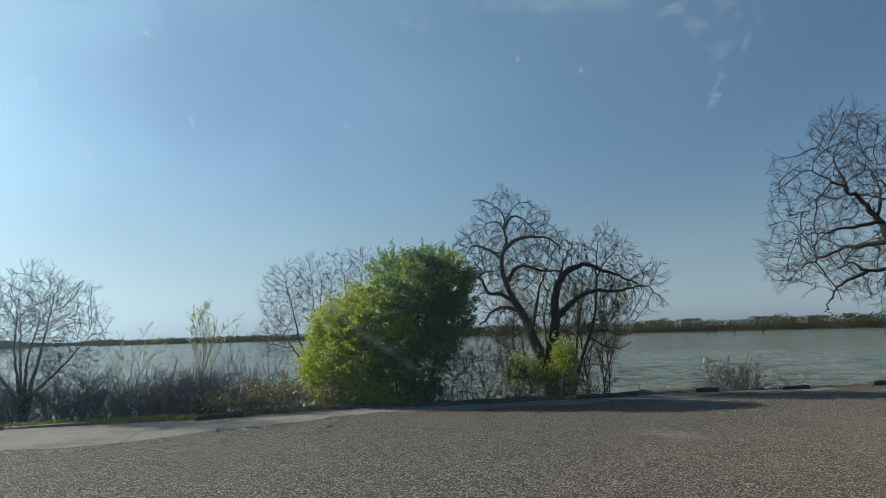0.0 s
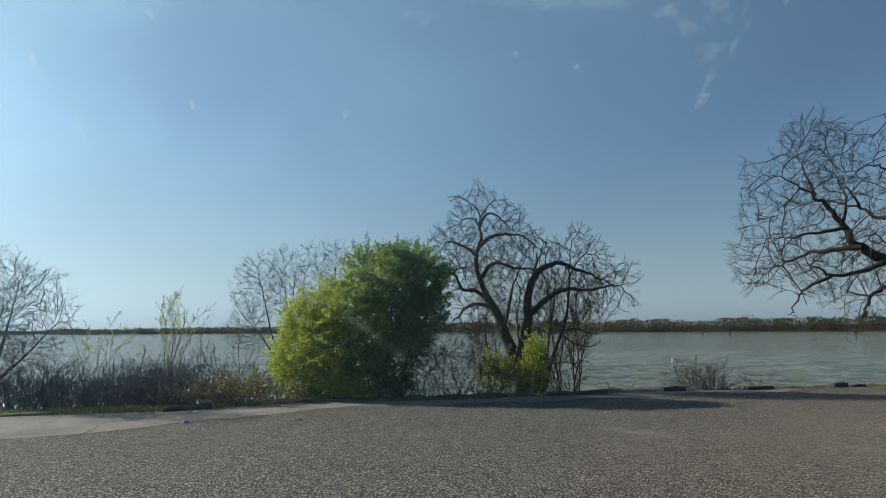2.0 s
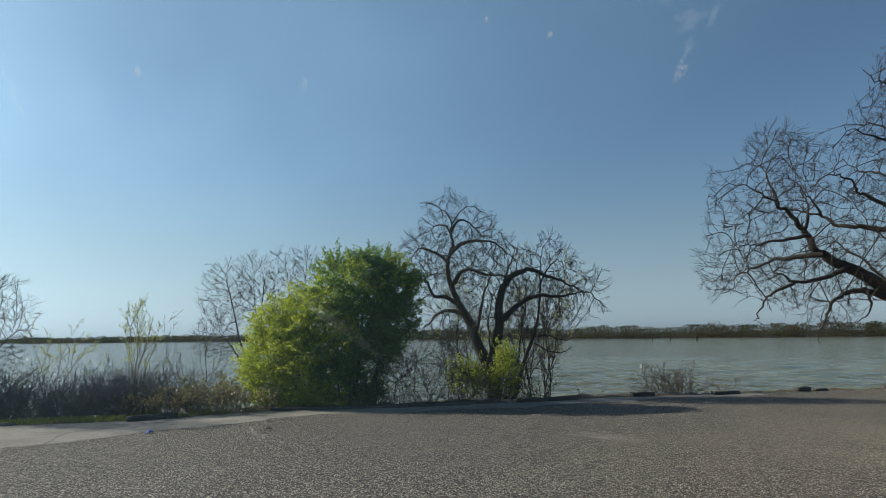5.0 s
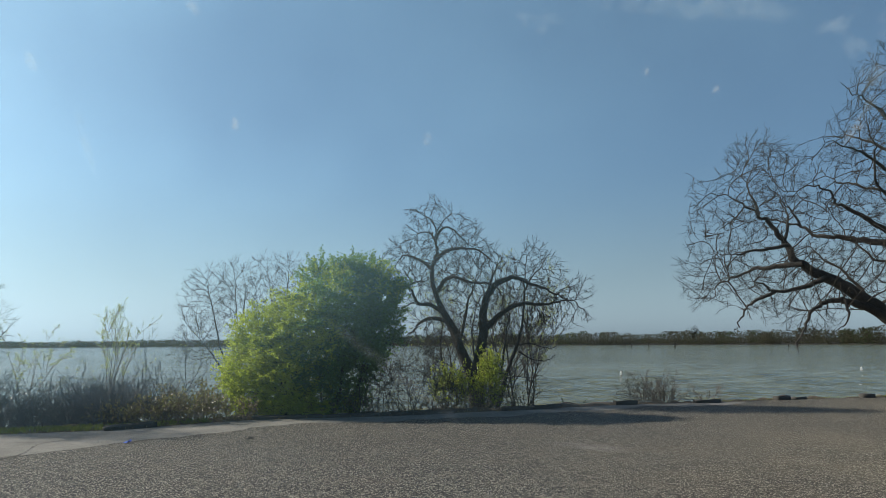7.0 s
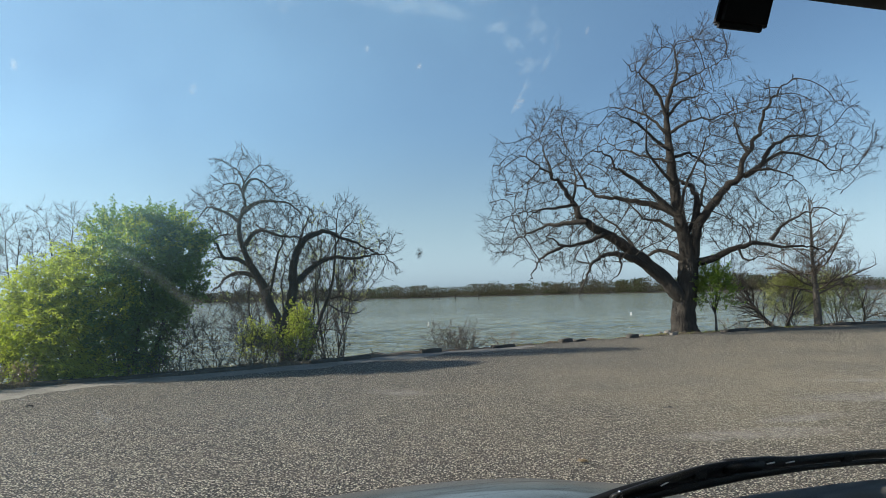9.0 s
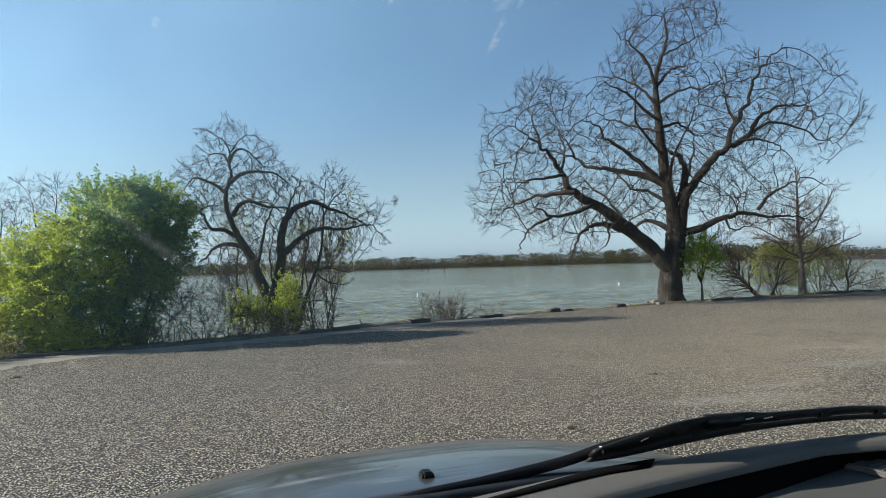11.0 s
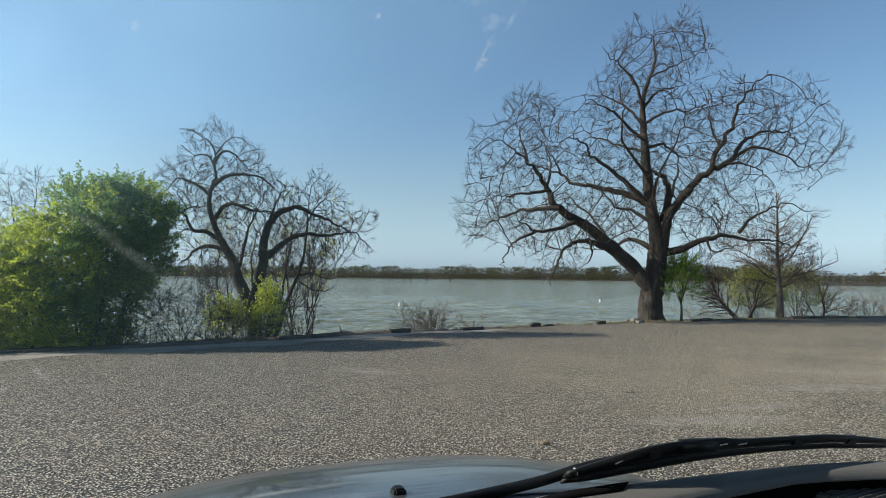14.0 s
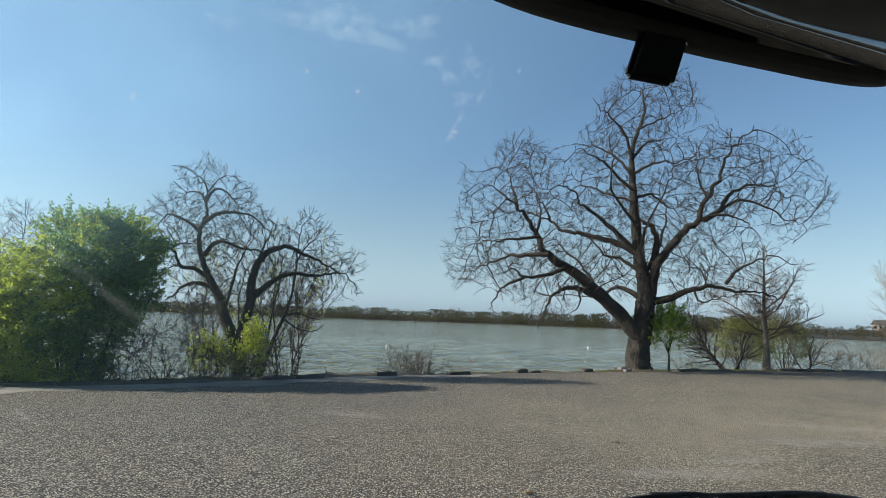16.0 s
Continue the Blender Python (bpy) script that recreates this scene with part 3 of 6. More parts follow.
def lake():
    """Wind waves as real ripples near the shore, dying out with distance."""
    rng = np.random.default_rng(7)
    bear = np.radians(np.concatenate([np.linspace(-95, -63, 20), np.linspace(-62, 40, 440), np.linspace(41, 95, 30)]))
    dist = np.concatenate([9 * 1.0155 ** np.arange(200), np.geomspace(205, 3900, 20)])
    r, a = np.meshgrid(dist, bear, indexing="ij")
    x, y = r * np.sin(a), r * np.cos(a)
    z = np.zeros_like(x)
    for k in range(34):
        length = rng.uniform(0.4, 1.7)
        way = rng.normal(math.radians(80), 0.5)
        z += 0.0085 * length ** 0.8 * np.sin(2 * np.pi / length * (x * math.cos(way) + y * math.sin(way) + rng.normal(0, 0.4)) + rng.uniform(0, 6.3)) * np.clip((length * 60 - r) / (length * 40), 0, 1)
    v = np.stack([x, y, z - 1.0], -1).reshape(-1, 3)
    n, m = x.shape
    i, j = np.meshgrid(np.arange(n - 1), np.arange(m - 1), indexing="ij")
    f = np.stack([i * m + j, i * m + j + 1, (i + 1) * m + j + 1, (i + 1) * m + j], -1).reshape(-1, 4)[:, ::-1]
    tagged(new("water", mesh_of("water", v, f, WATER, True)), "wind-rippled grey-green lake water", "water", kind="structure")


lake()

# worn pale paving along the kerb
sel = [i for i in range(len(EDGE)) if -13 < EDGE[i, 0] < 1.5]
wide = [max(0.12, np.interp(EDGE[i, 0], (-13, -10, -8.6, -7.4, -4, 1.5), (3.3, 2.7, 1.7, 0.95, 0.85, 0.5)) + 0.12 * math.sin(3.1 * EDGE[i, 0]) + rng.normal(0, 0.09)) for i in sel]
ring = [tuple(EDGE[i, :2]) for i in sel] + [tuple((EDGE[i] - OUTWARD[i] * w)[:2]) for i, w in reversed(list(zip(sel, wide)))]
sheet("pavement", ring, 0.004, APRON, "worn pale strip of older paving beside the kerb")

# ---- far shore ----
SHORE = [(-80, 420), (-66, 560), (-58.5, 700), (-56, 1500), (-53, 1600), (-51.5, 1000), (-46, 870), (-40, 750), (-32, 640), (-24, 520), (-16, 440), (-8.5, 390), (0, 368), (5, 352), (10, 340), (15, 320), (22, 285), (28, 245), (31, 225), (40, 215), (60, 240), (80, 320)]
sh = np.array([(d * math.sin(radians(a)), d * math.cos(radians(a)), 0) for a, d in SHORE])
sh = smooth_line(sh, 160)
sh[:, :2] += np.random.default_rng(2).normal(0, 1.6, (160, 2))
back = sh / np.linalg.norm(sh, axis=1)[:, None]
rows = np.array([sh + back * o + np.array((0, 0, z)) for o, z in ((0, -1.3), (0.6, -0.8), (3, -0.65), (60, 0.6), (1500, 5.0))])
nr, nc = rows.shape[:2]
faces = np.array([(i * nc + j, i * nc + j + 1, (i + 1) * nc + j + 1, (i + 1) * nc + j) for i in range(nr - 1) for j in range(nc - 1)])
tagged(new("backdrop", mesh_of("backdrop", rows.reshape(-1, 3), faces, FAR_BANK, True)), "low far shore of earth across the lake, shade put into its colour", "shore", kind="structure")


def far_woods(name, mat, seed, share, height, deep, label, per=70):
    """Crowns of many small clumps along the far shore, with an uneven skyline."""
    rng = np.random.default_rng(seed)
    pos, size = [], []
    for i in range(len(sh) - 1):
        a, b = sh[i], sh[i + 1]
        run = np.linalg.norm(b - a)
        dist = np.linalg.norm(a)
        bear = math.degrees(math.atan2(a[0], a[1]))
        n = int(run * share * min(1.0, 620 / dist))
        low = 0.6 if bear > 27 else 1.0
        for _ in range(n):
            c = a + (b - a) * rng.uniform() + back[i] * rng.uniform(min(3, deep - 8.5) if bear < 27 else min(28, deep - 5), deep)
            h = height * low * rng.lognormal(0, 0.09) * (1.0 + 0.08 * math.sin(i * 0.9))
            w = h * rng.uniform(0.45, 0.75)
            k = per
            th, u = rng.uniform(0, 2 * np.pi, k), rng.uniform(0, 1, k)
            z = h * u
            rr = w * np.sqrt(np.clip(1 - np.maximum(0, 2 * u - 0.8) ** 2 * 0.66, 0.08, 1)) * rng.uniform(0.4, 1.05, k)
            pos.append(np.stack([c[0] + rr * np.cos(th), c[1] + rr * np.sin(th), c[2] - 0.95 + z], 1))
            size.append(np.full(k, 0.072 * h * max(1.0, dist / 700)) * rng.uniform(0.5, 1.2, k))
    pos, size = np.vstack(pos), np.concatenate(size)
    n = len(pos)
    a = rng.normal(0, 1, (n, 3)) * size[:, None] * 0.55
    b = rng.normal(0, 1, (n, 3)) * size[:, None] * 0.55
    v = np.stack([pos - a, pos + b, pos + a * 0.8 - b * 0.5], 1).reshape(-1, 3)
    tagged(new(name, mesh_of(name, v, np.arange(n * 3).reshape(-1, 3), mat)), label, "woods", kind="stuff")


far_woods("far_woods", WOOD_FAR, 31, 1.15, 6.4, 40, "bare grey-brown woods along the far lake shore", 140)
far_woods("far_green_woods", WOOD_GREEN, 32, 0.30, 6.5, 40, "dark green evergreen crowns in the woods across the lake", 240)
far_woods("far_brush", WOOD_FAR, 33, 2.2, 4.1, 8.5, "low brush at the foot of the far woods", 46)


# ---- trees ----
def tree_parts(empty, tubes, twig_mat, label=""):
    return part("twigs", tubes.mesh("twigs", twig_mat), empty, label, "stuff")


DROOP = dict(levels=((6.0, 0.6, 38), (7.0, 0.6, 34)), wander=0.13, lift=-0.50, sag=-0.40, thin=0.0036, step=0.08, along=13.0, up_side=0.15)


# side outline of the big tree's crown
BIG_CROWN = ((-3.4, 1.9), (-4.5, 2.2), (-5.4, 2.5), (-5.95, 3.5), (-6.0, 5.0), (-5.6, 5.9), (-5.25, 6.8), (-4.2, 7.6), (-3.4, 7.8), (-2.5, 7.4), (-1.6, 7.0), (-1.55, 8.1), (-0.9, 9.1), (-0.6, 9.8),
             (0.4, 10.0), (1.5, 10.2), (2.2, 9.2), (2.5, 8.3), (3.2, 7.8), (4.4, 7.95), (5.3, 7.6), (5.8, 6.7), (6.3, 5.6), (6.0, 4.8), (5.6, 3.9), (4.5, 4.2), (4.0, 4.0), (3.9, 2.9), (3.8, 2.0),
             (2.6, 1.7), (1.6, 2.0), (1.1, 2.6), (0.0, 2.2), (-0.9, 2.2), (-2.0, 1.9), (-2.6, 1.2), (-3.3, 1.1))


def big_bare_tree():
    rng = np.random.default_rng(11)
    tree = thing("tree", 6.52, 20.36, -0.03, "large spreading leafless tree with furrowed grey-brown bark beside the kerb", "tree", "bare trees")
    tb = Tubes()
    trunk = limb_line(rng, [(0.06, -0.11), (0.04, 0.21), (0.08, 0.74), (0.19, 1.30), (0.33, 1.94), (0.37, 2.57), (0.29, 3.21), (0.21, 4.17), (0.16, 5.13), (0.16, 5.98), (0.16, 6.72), (0.21, 7.36), (0.43, 8.00), (0.67, 8.53), (0.64, 9.17), (0.72, 9.49)], 0, 0.3, wiggle=0.02)
    hgt = trunk[:, 2]
    rad = np.interp(hgt, (-0.1, 0.15, 0.7, 1.5, 2.0, 2.6, 3.2, 4.7, 6.5, 9.4), (0.46, 0.38, 0.335, 0.33, 0.29, 0.25, 0.19, 0.155, 0.10, 0.018))
    t1 = Tubes()
    th = np.arange(18)
    knobs = 1 + rng.normal(0, 0.045, (len(trunk), 18)) + 0.10 * np.sin(th * 2 * np.pi / 18 * 5 + 0.6)[None, :] * np.clip(1.4 - hgt, 0, 1)[:, None]
    t1.add(trunk, rad, 18, knobs)
    part("trunk", t1.mesh("trunk", BARK_BIG), tree, "thick furrowed trunk, wider at its foot")
    seeds, widths = [trunk[hgt > 3.4]], [rad[hgt > 3.4]]

    def limb(ctrl, y0, y1, r0, r1):
        line = limb_line(rng, ctrl, y0, y1, wiggle=0.05)
        me, rd = limb_mesh("limb", line, r0, r1 * 0.6, BARK_BIG, rng)
        part("limb", me, tree)
        first = len(line) // 4
        seeds.append(line[first:])
        widths.append(rd[first:])

    limb([(0.52, 2.36), (0.72, 3.37), (1.24, 4.06), (1.75, 4.60), (2.01, 4.81), (2.22, 5.45), (2.58, 5.98), (2.78, 6.62), (3.09, 7.15), (3.51, 7.57), (4.12, 7.68)], 0.0, -0.8, 0.165, 0.022)
    limb([(0.70, 3.53), (0.85, 4.33), (0.64, 4.79), (0.39, 5.00), (0.27, 5.55)], 0.1, 0.5, 0.12, 0.04)
    limb([(2.11, 4.79), (2.68, 5.13), (3.09, 5.66), (3.61, 5.93), (4.33, 6.09), (4.95, 5.98), (5.46, 5.79)], -0.5, 0.7, 0.1, 0.018)
    limb([(2.78, 5.18), (3.30, 5.45), (4.02, 5.13), (4.54, 4.65), (4.95, 4.38)], -0.3, -1.2, 0.06, 0.015)
    limb([(2.22, 4.91), (2.78, 4.91), (3.20, 4.60), (3.40, 4.17)], -0.5, -1.2, 0.05, 0.014)
    limb([(2.22, 5.45), (2.06, 6.09), (2.16, 6.72), (2.47, 7.15)], -0.6, 0.3, 0.05, 0.014)
    limb([(0.57, 2.20), (1.13, 2.31), (1.65, 2.57), (2.16, 2.68), (2.78, 2.52), (3.40, 2.41), (3.81, 2.20)], 0.0, -1.3, 0.135, 0.025)
    limb([(2.47, 2.70), (2.78, 3.11), (3.20, 3.37), (3.81, 3.43), (4.33, 3.21)], -0.9, -1.7, 0.06, 0.015)
    limb([(1.65, 2.55), (1.75, 2.15), (2.16, 2.26), (2.68, 2.36)], -0.6, -1.1, 0.04, 0.014)
    limb([(1.96, 2.66), (2.11, 3.05), (2.53, 3.27)], -0.7, -0.2, 0.035, 0.013)
    limb([(0.27, 5.66), (0.72, 5.77), (1.13, 5.55), (1.55, 5.34), (1.96, 5.34)], 0.0, 0.9, 0.055, 0.015)
    limb([(0.19, 6.46), (0.72, 6.72), (1.34, 6.67), (1.96, 6.94)], 0.0, -1.0, 0.055, 0.014)
    limb([(0.21, 7.04), (0.72, 7.57), (1.34, 7.79), (1.96, 8.00)], 0.1, 1.0, 0.05, 0.014)
    limb([(0.43, 8.00), (0.93, 8.21), (1.55, 8.43), (2.01, 8.59)], 0.2, -0.6, 0.04, 0.012)
    limb([(0.15, 6.99), (-0.10, 7.79), (-0.52, 8.21), (-0.93, 8.53), (-1.24, 8.74)], 0.1, -0.7, 0.055, 0.013)
    limb([(-0.10, 7.73), (-0.31, 8.43), (-0.52, 8.85)], 0.0, 0.8, 0.035, 0.012)
    limb([(0.16, 6.35), (-0.31, 7.15), (-0.93, 7.57), (-1.55, 7.79)], 0.1, 1.1, 0.06, 0.014)
    limb([(0.19, 5.87), (-0.52, 6.40), (-1.24, 6.88), (-1.96, 7.10)], 0.1, -1.1, 0.065, 0.014)
    limb([(0.15, 5.50), (-0.41, 5.77), (-0.93, 6.09), (-1.34, 6.51), (-1.44, 6.94)], 0.0, 1.8, 0.055, 0.014)
    limb([(0.23, 3.74), (-0.31, 4.12), (-0.93, 4.33), (-1.55, 4.54), (-2.06, 4.65), (-2.37, 5.02), (-2.89, 5.29), (-3.30, 5.45)], 0.05, 1.2, 0.13, 0.02)
    limb([(0.00, 3.96), (-0.62, 4.60), (-1.13, 5.02), (-1.65, 5.34), (-1.91, 5.71), (-2.37, 5.87), (-2.99, 5.77)], 0.05, -0.9, 0.09, 0.016)
    limb([(-2.37, 5.00), (-2.68, 5.66), (-2.94, 6.09)], 0.9, 0.3, 0.04, 0.013)
    limb([(0.10, 1.03), (-0.52, 1.83), (-1.13, 2.47), (-1.86, 3.11), (-2.47, 3.53), (-2.89, 3.85), (-3.09, 4.38), (-3.40, 4.91), (-3.71, 5.23), (-4.23, 5.66), (-4.74, 5.98)], -0.05, -1.0, 0.24, 0.018)
    limb([(-2.76, 3.72), (-3.40, 3.74), (-4.02, 3.69), (-4.64, 3.43), (-5.10, 3.27)], -0.6, 0.4, 0.09, 0.016)
    limb([(-2.22, 3.30), (-2.89, 3.05), (-3.51, 3.00), (-3.92, 3.21), (-4.02, 3.43)], -0.5, -1.6, 0.08, 0.018)
    limb([(-3.03, 4.26), (-3.81, 4.17), (-4.54, 4.06), (-5.00, 4.22)], -0.7, -1.5, 0.06, 0.014)
    limb([(-3.69, 5.21), (-3.81, 5.98), (-3.92, 6.62)], -0.9, -0.2, 0.045, 0.013)
    limb([(-3.09, 4.49), (-2.89, 5.13), (-2.99, 5.77), (-2.89, 6.19)], -0.7, 0.6, 0.045, 0.013)
    limb([(-3.56, 2.98), (-4.23, 2.68), (-4.54, 2.26), (-4.69, 1.94)], -1.0, -1.6, 0.05, 0.015)
    limb([(-0.31, 1.49), (-1.13, 2.26), (-1.75, 2.57), (-2.27, 2.68), (-2.78, 2.36), (-3.14, 1.83), (-3.45, 1.30)], -0.1, -2.1, 0.15, 0.018)
    limb([(-1.96, 2.63), (-2.06, 2.15), (-2.47, 1.72)], -1.0, -1.9, 0.045, 0.014)
    limb([(0.21, 2.31), (-0.31, 2.68), (-0.82, 2.47), (-1.24, 2.36)], 0.0, 1.5, 0.1, 0.02)
    limb([(0.21, 3.21), (-0.21, 3.64), (-0.62, 3.85), (-1.03, 4.70), (-1.13, 5.45)], 0.05, 2.3, 0.07, 0.016)
    limb([(0.46, 3.21), (1.13, 4.17), (1.65, 5.34), (1.75, 6.19)], 0.05, 2.3, 0.07, 0.016)
    limb([(0.27, 3.85), (0.31, 4.70), (0.72, 5.66), (0.62, 6.51)], 0.0, -2.1, 0.06, 0.015)
    limb([(0.19, 4.70), (-0.62, 5.66), (-0.82, 6.62), (-1.03, 7.15)], 0.05, -1.7, 0.055, 0.015)
    limb([(-1.13, 2.45), (-1.44, 3.21), (-2.06, 4.06), (-2.16, 4.70)], -0.3, 1.3, 0.06, 0.015)
    boughs = Tubes()
    grown = spread_twigs(boughs, rng, np.vstack(seeds), np.vstack([along(k) for k in seeds]), np.concatenate(widths), crown_points(rng, BIG_CROWN, 2.3, 3600, 0.3, 1.1), 0.17, 2.2, 0.42, (0, 0, 0.03), 0.0125, 1.75, 0.3, 0.0, 0.25)
    part("boughs", boughs.mesh("boughs", BARK_BIG), tree, "crooked dark boughs", "stuff")
    spread_twigs(tb, rng, *grown, crown_points(rng, BIG_CROWN, 2.5, 36000, 0.42, 0.4), 0.12, 0.85, 0.20, (0, 0, 0.03), 0.0044, 1.8, 0.18, 0.85, 0.29)
    tree.scale = (1.0, 1.0, 0.955)
    tree.rotation_euler.y = radians(-2.6)
    tree_parts(tree, tb, TWIG_BIG, "dense crown of crooked bare twigs")


# side outline of the old tree's crown
OLD_CROWN = ((-1.8, 2.2), (-2.15, 3.0), (-2.15, 3.5), (-1.9, 4.0), (-1.3, 4.1), (-1.4, 4.62), (-0.75, 4.85), (-0.15, 4.62), (0.2, 4.3), (0.6, 3.75), (0.85, 3.3), (1.25, 3.3), (1.45, 3.65), (1.9, 3.5),
             (2.1, 3.15), (2.45, 2.75), (2.95, 2.6), (3.0, 1.6), (2.5, 1.4), (2.1, 1.35), (1.7, 1.4), (1.1, 1.0), (0.45, 1.1), (-0.3, 1.4), (-1.2, 1.1), (-1.4, 1.6))


def old_leaning_tree():
    rng = np.random.default_rng(12)
    tree = thing("tree", -4.11, 14.83, 0.0, "old dark leafless tree with two arching trunks and drooping twigs", "tree", "bare trees", turn=8)
    tb, tips, seeds, widths = Tubes(), [], [], []
    # name, bends in side view, depth from and to, radius from and to, twig length, first twig, habit
    def limb(name, ctrl, y0, y1, r0, r1, twig, first, droops=False):
        line = limb_line(rng, ctrl, y0, y1, wiggle=0.016)
        me, rd = limb_mesh(name, line, r0, r1, BARK_DARK, rng, 9)
        part(name, me, tree)
        k = int(len(line) * first)
        seeds.append(line[k:])
        widths.append(rd[k:])
        if droops:
            dress(tb, rng, line, rd, DROOP, tips, first, 1.0, twig * 0.55)

    limb("trunk", [(-0.02, -0.15), (-0.06, 0.4), (-0.10, 0.76), (-0.29, 1.24), (-0.44, 1.76), (-0.63, 2.12), (-0.79, 2.59), (-0.82, 3.06), (-0.66, 3.47), (-0.66, 3.76), (-0.63, 4.06)], 0, -0.2, 0.165, 0.018, 0.58, 0.72)
    limb("trunk", [(0.0, 0.05), (0.06, 0.5), (0.12, 0.94), (0.29, 1.53), (0.34, 2.06), (0.53, 2.47), (0.85, 2.68), (1.18, 2.72), (1.56, 2.53), (1.91, 2.35), (2.2, 2.18)], 0, -0.4, 0.165, 0.016, 0.75, 0.42, True)
    limb("limb", [(0.38, 1.68), (0.68, 1.91), (1.0, 2.09), (1.32, 2.15), (1.68, 2.09), (2.03, 2.12), (2.38, 2.16), (2.65, 1.9)], -0.1, 0.4, 0.075, 0.010, 0.62, 0.25, True)
    limb("limb", [(-0.68, 3.32), (-0.44, 3.47), (-0.15, 3.5), (0.15, 3.47), (0.44, 3.35), (0.68, 3.12)], -0.15, -0.5, 0.055, 0.010, 0.68, 0.2, True)
    limb("limb", [(-0.71, 2.59), (-0.50, 2.82), (-0.21, 2.84), (0.15, 2.68), (0.5, 2.62), (0.8, 2.5)], -0.1, -0.7, 0.06, 0.010, 0.68, 0.2, True)
    limb("limb", [(-0.52, 2.0), (-0.91, 2.29), (-1.21, 2.35), (-1.32, 2.59), (-1.38, 2.76), (-1.15, 2.85), (-0.94, 2.82)], -0.05, -0.3, 0.055, 0.012, 0.5, 0.3, True)
    limb("limb", [(-0.45, 1.85), (-0.91, 2.0), (-1.21, 1.94), (-1.44, 1.74), (-1.65, 1.68)], -0.05, 0.3, 0.06, 0.012, 0.5, 0.3, True)
    limb("limb", [(-0.82, 3.1), (-1.03, 3.29), (-1.32, 3.47), (-1.56, 3.5), (-1.76, 3.29)], -0.1, 0.1, 0.045, 0.009, 0.5, 0.2)
    limb("limb", [(-0.66, 3.76), (-0.5, 4.0), (-0.26, 4.0), (-0.03, 3.76), (0.2, 3.5)], -0.15, -0.2, 0.04, 0.008, 0.6, 0.15)
    limb("limb", [(-0.66, 3.7), (-0.79, 3.94), (-1.09, 4.0), (-1.2, 3.9)], -0.15, 0.1, 0.03, 0.008, 0.5, 0.1)
    limb("limb", [(-0.63, 4.0), (-0.75, 4.25), (-0.95, 4.45)], -0.15, 0.1, 0.02, 0.007, 0.42, 0.1)
    limb("limb", [(-0.63, 3.95), (-0.42, 4.2), (-0.2, 4.35)], -0.15, -0.1, 0.02, 0.007, 0.42, 0.1)
    limb("limb", [(0.36, 2.1), (0.50, 2.6), (0.65, 3.0), (0.85, 3.3)], 0.05, 0.6, 0.045, 0.009, 0.5, 0.3)
    limb("limb", [(-0.3, 1.4), (-0.08, 2.2), (0.1, 2.7), (0.3, 3.0)], 0.05, 0.6, 0.04, 0.009, 0.55, 0.3, True)
    limb("limb", [(0.44, -0.1), (0.68, 0.53), (0.91, 1.0), (1.09, 1.35), (1.26, 2.0), (1.32, 2.53), (1.41, 2.94), (1.47, 3.29)], 0.2, 0.3, 0.06, 0.008, 0.52, 0.5)
    limb("limb", [(1.3, 2.4), (1.5, 2.7), (1.75, 2.9), (1.95, 2.85)], 0.3, 0.1, 0.025, 0.007, 0.5, 0.2)
    limb("limb", [(1.09, 1.24), (1.38, 1.24), (1.68, 1.12), (1.91, 1.12)], 0.2, -0.1, 0.022, 0.006, 0.28, 0.4, True)
    limb("limb", [(1.05, 1.1), (1.38, 0.9), (1.74, 0.85), (1.91, 1.0)], 0.2, 0.0, 0.020, 0.006, 0.28, 0.4, True)
    limb("limb", [(0.6, 0.5), (0.9, 0.55), (1.3, 0.5), (1.5, 0.55)], 0.2, 0.0, 0.016, 0.006, 0.28, 0.4, True)
    limb("limb", [(-0.79, 0.0), (-0.79, 0.65), (-0.82, 1.35), (-0.74, 1.9), (-0.8, 2.3)], 0.25, 0.3, 0.032, 0.008, 0.42, 0.4)
    limb("limb", [(-0.5, 0.0), (-0.62, 0.7), (-0.65, 1.3), (-0.95, 1.8)], 0.35, 0.5, 0.028, 0.008, 0.4, 0.4)
    limb("limb", [(0.35, 0.1), (0.62, 0.76), (0.74, 1.35), (0.91, 1.94), (0.97, 2.4)], 0.3, 0.4, 0.035, 0.008, 0.5, 0.4, True)
    limb("limb", [(0.05, 0.6), (-0.05, 1.4), (0.05, 2.0), (0.2, 2.4)], 0.3, 0.5, 0.03, 0.008, 0.5, 0.4, True)
    boughs = Tubes()
    grown = spread_twigs(boughs, rng, np.vstack(seeds), np.vstack([along(k) for k in seeds]), np.concatenate(widths), crown_points(rng, OLD_CROWN, 1.0, 1500, 0.25, 0.5), 0.10, 1.2, 0.24, (0, 0, -0.02), 0.0085, 1.8, 0.3, 0.0, 0.2)
    part("boughs", boughs.mesh("boughs", BARK_DARK), tree, "crooked dark boughs", "stuff")
    spread_twigs(tb, rng, *grown, crown_points(rng, OLD_CROWN, 1.1, 15000, 0.3, 0.12), 0.075, 0.6, 0.125, (0, 0, -0.02), 0.0036, 1.85, 0.18, 0.8, 0.20)
    tree.scale = (0.97, 0.97, 1.02)
    tree.rotation_euler.y = radians(-4.0)
    tree_parts(tree, tb, TWIG_DARK, "curtain of thin drooping bare twigs")


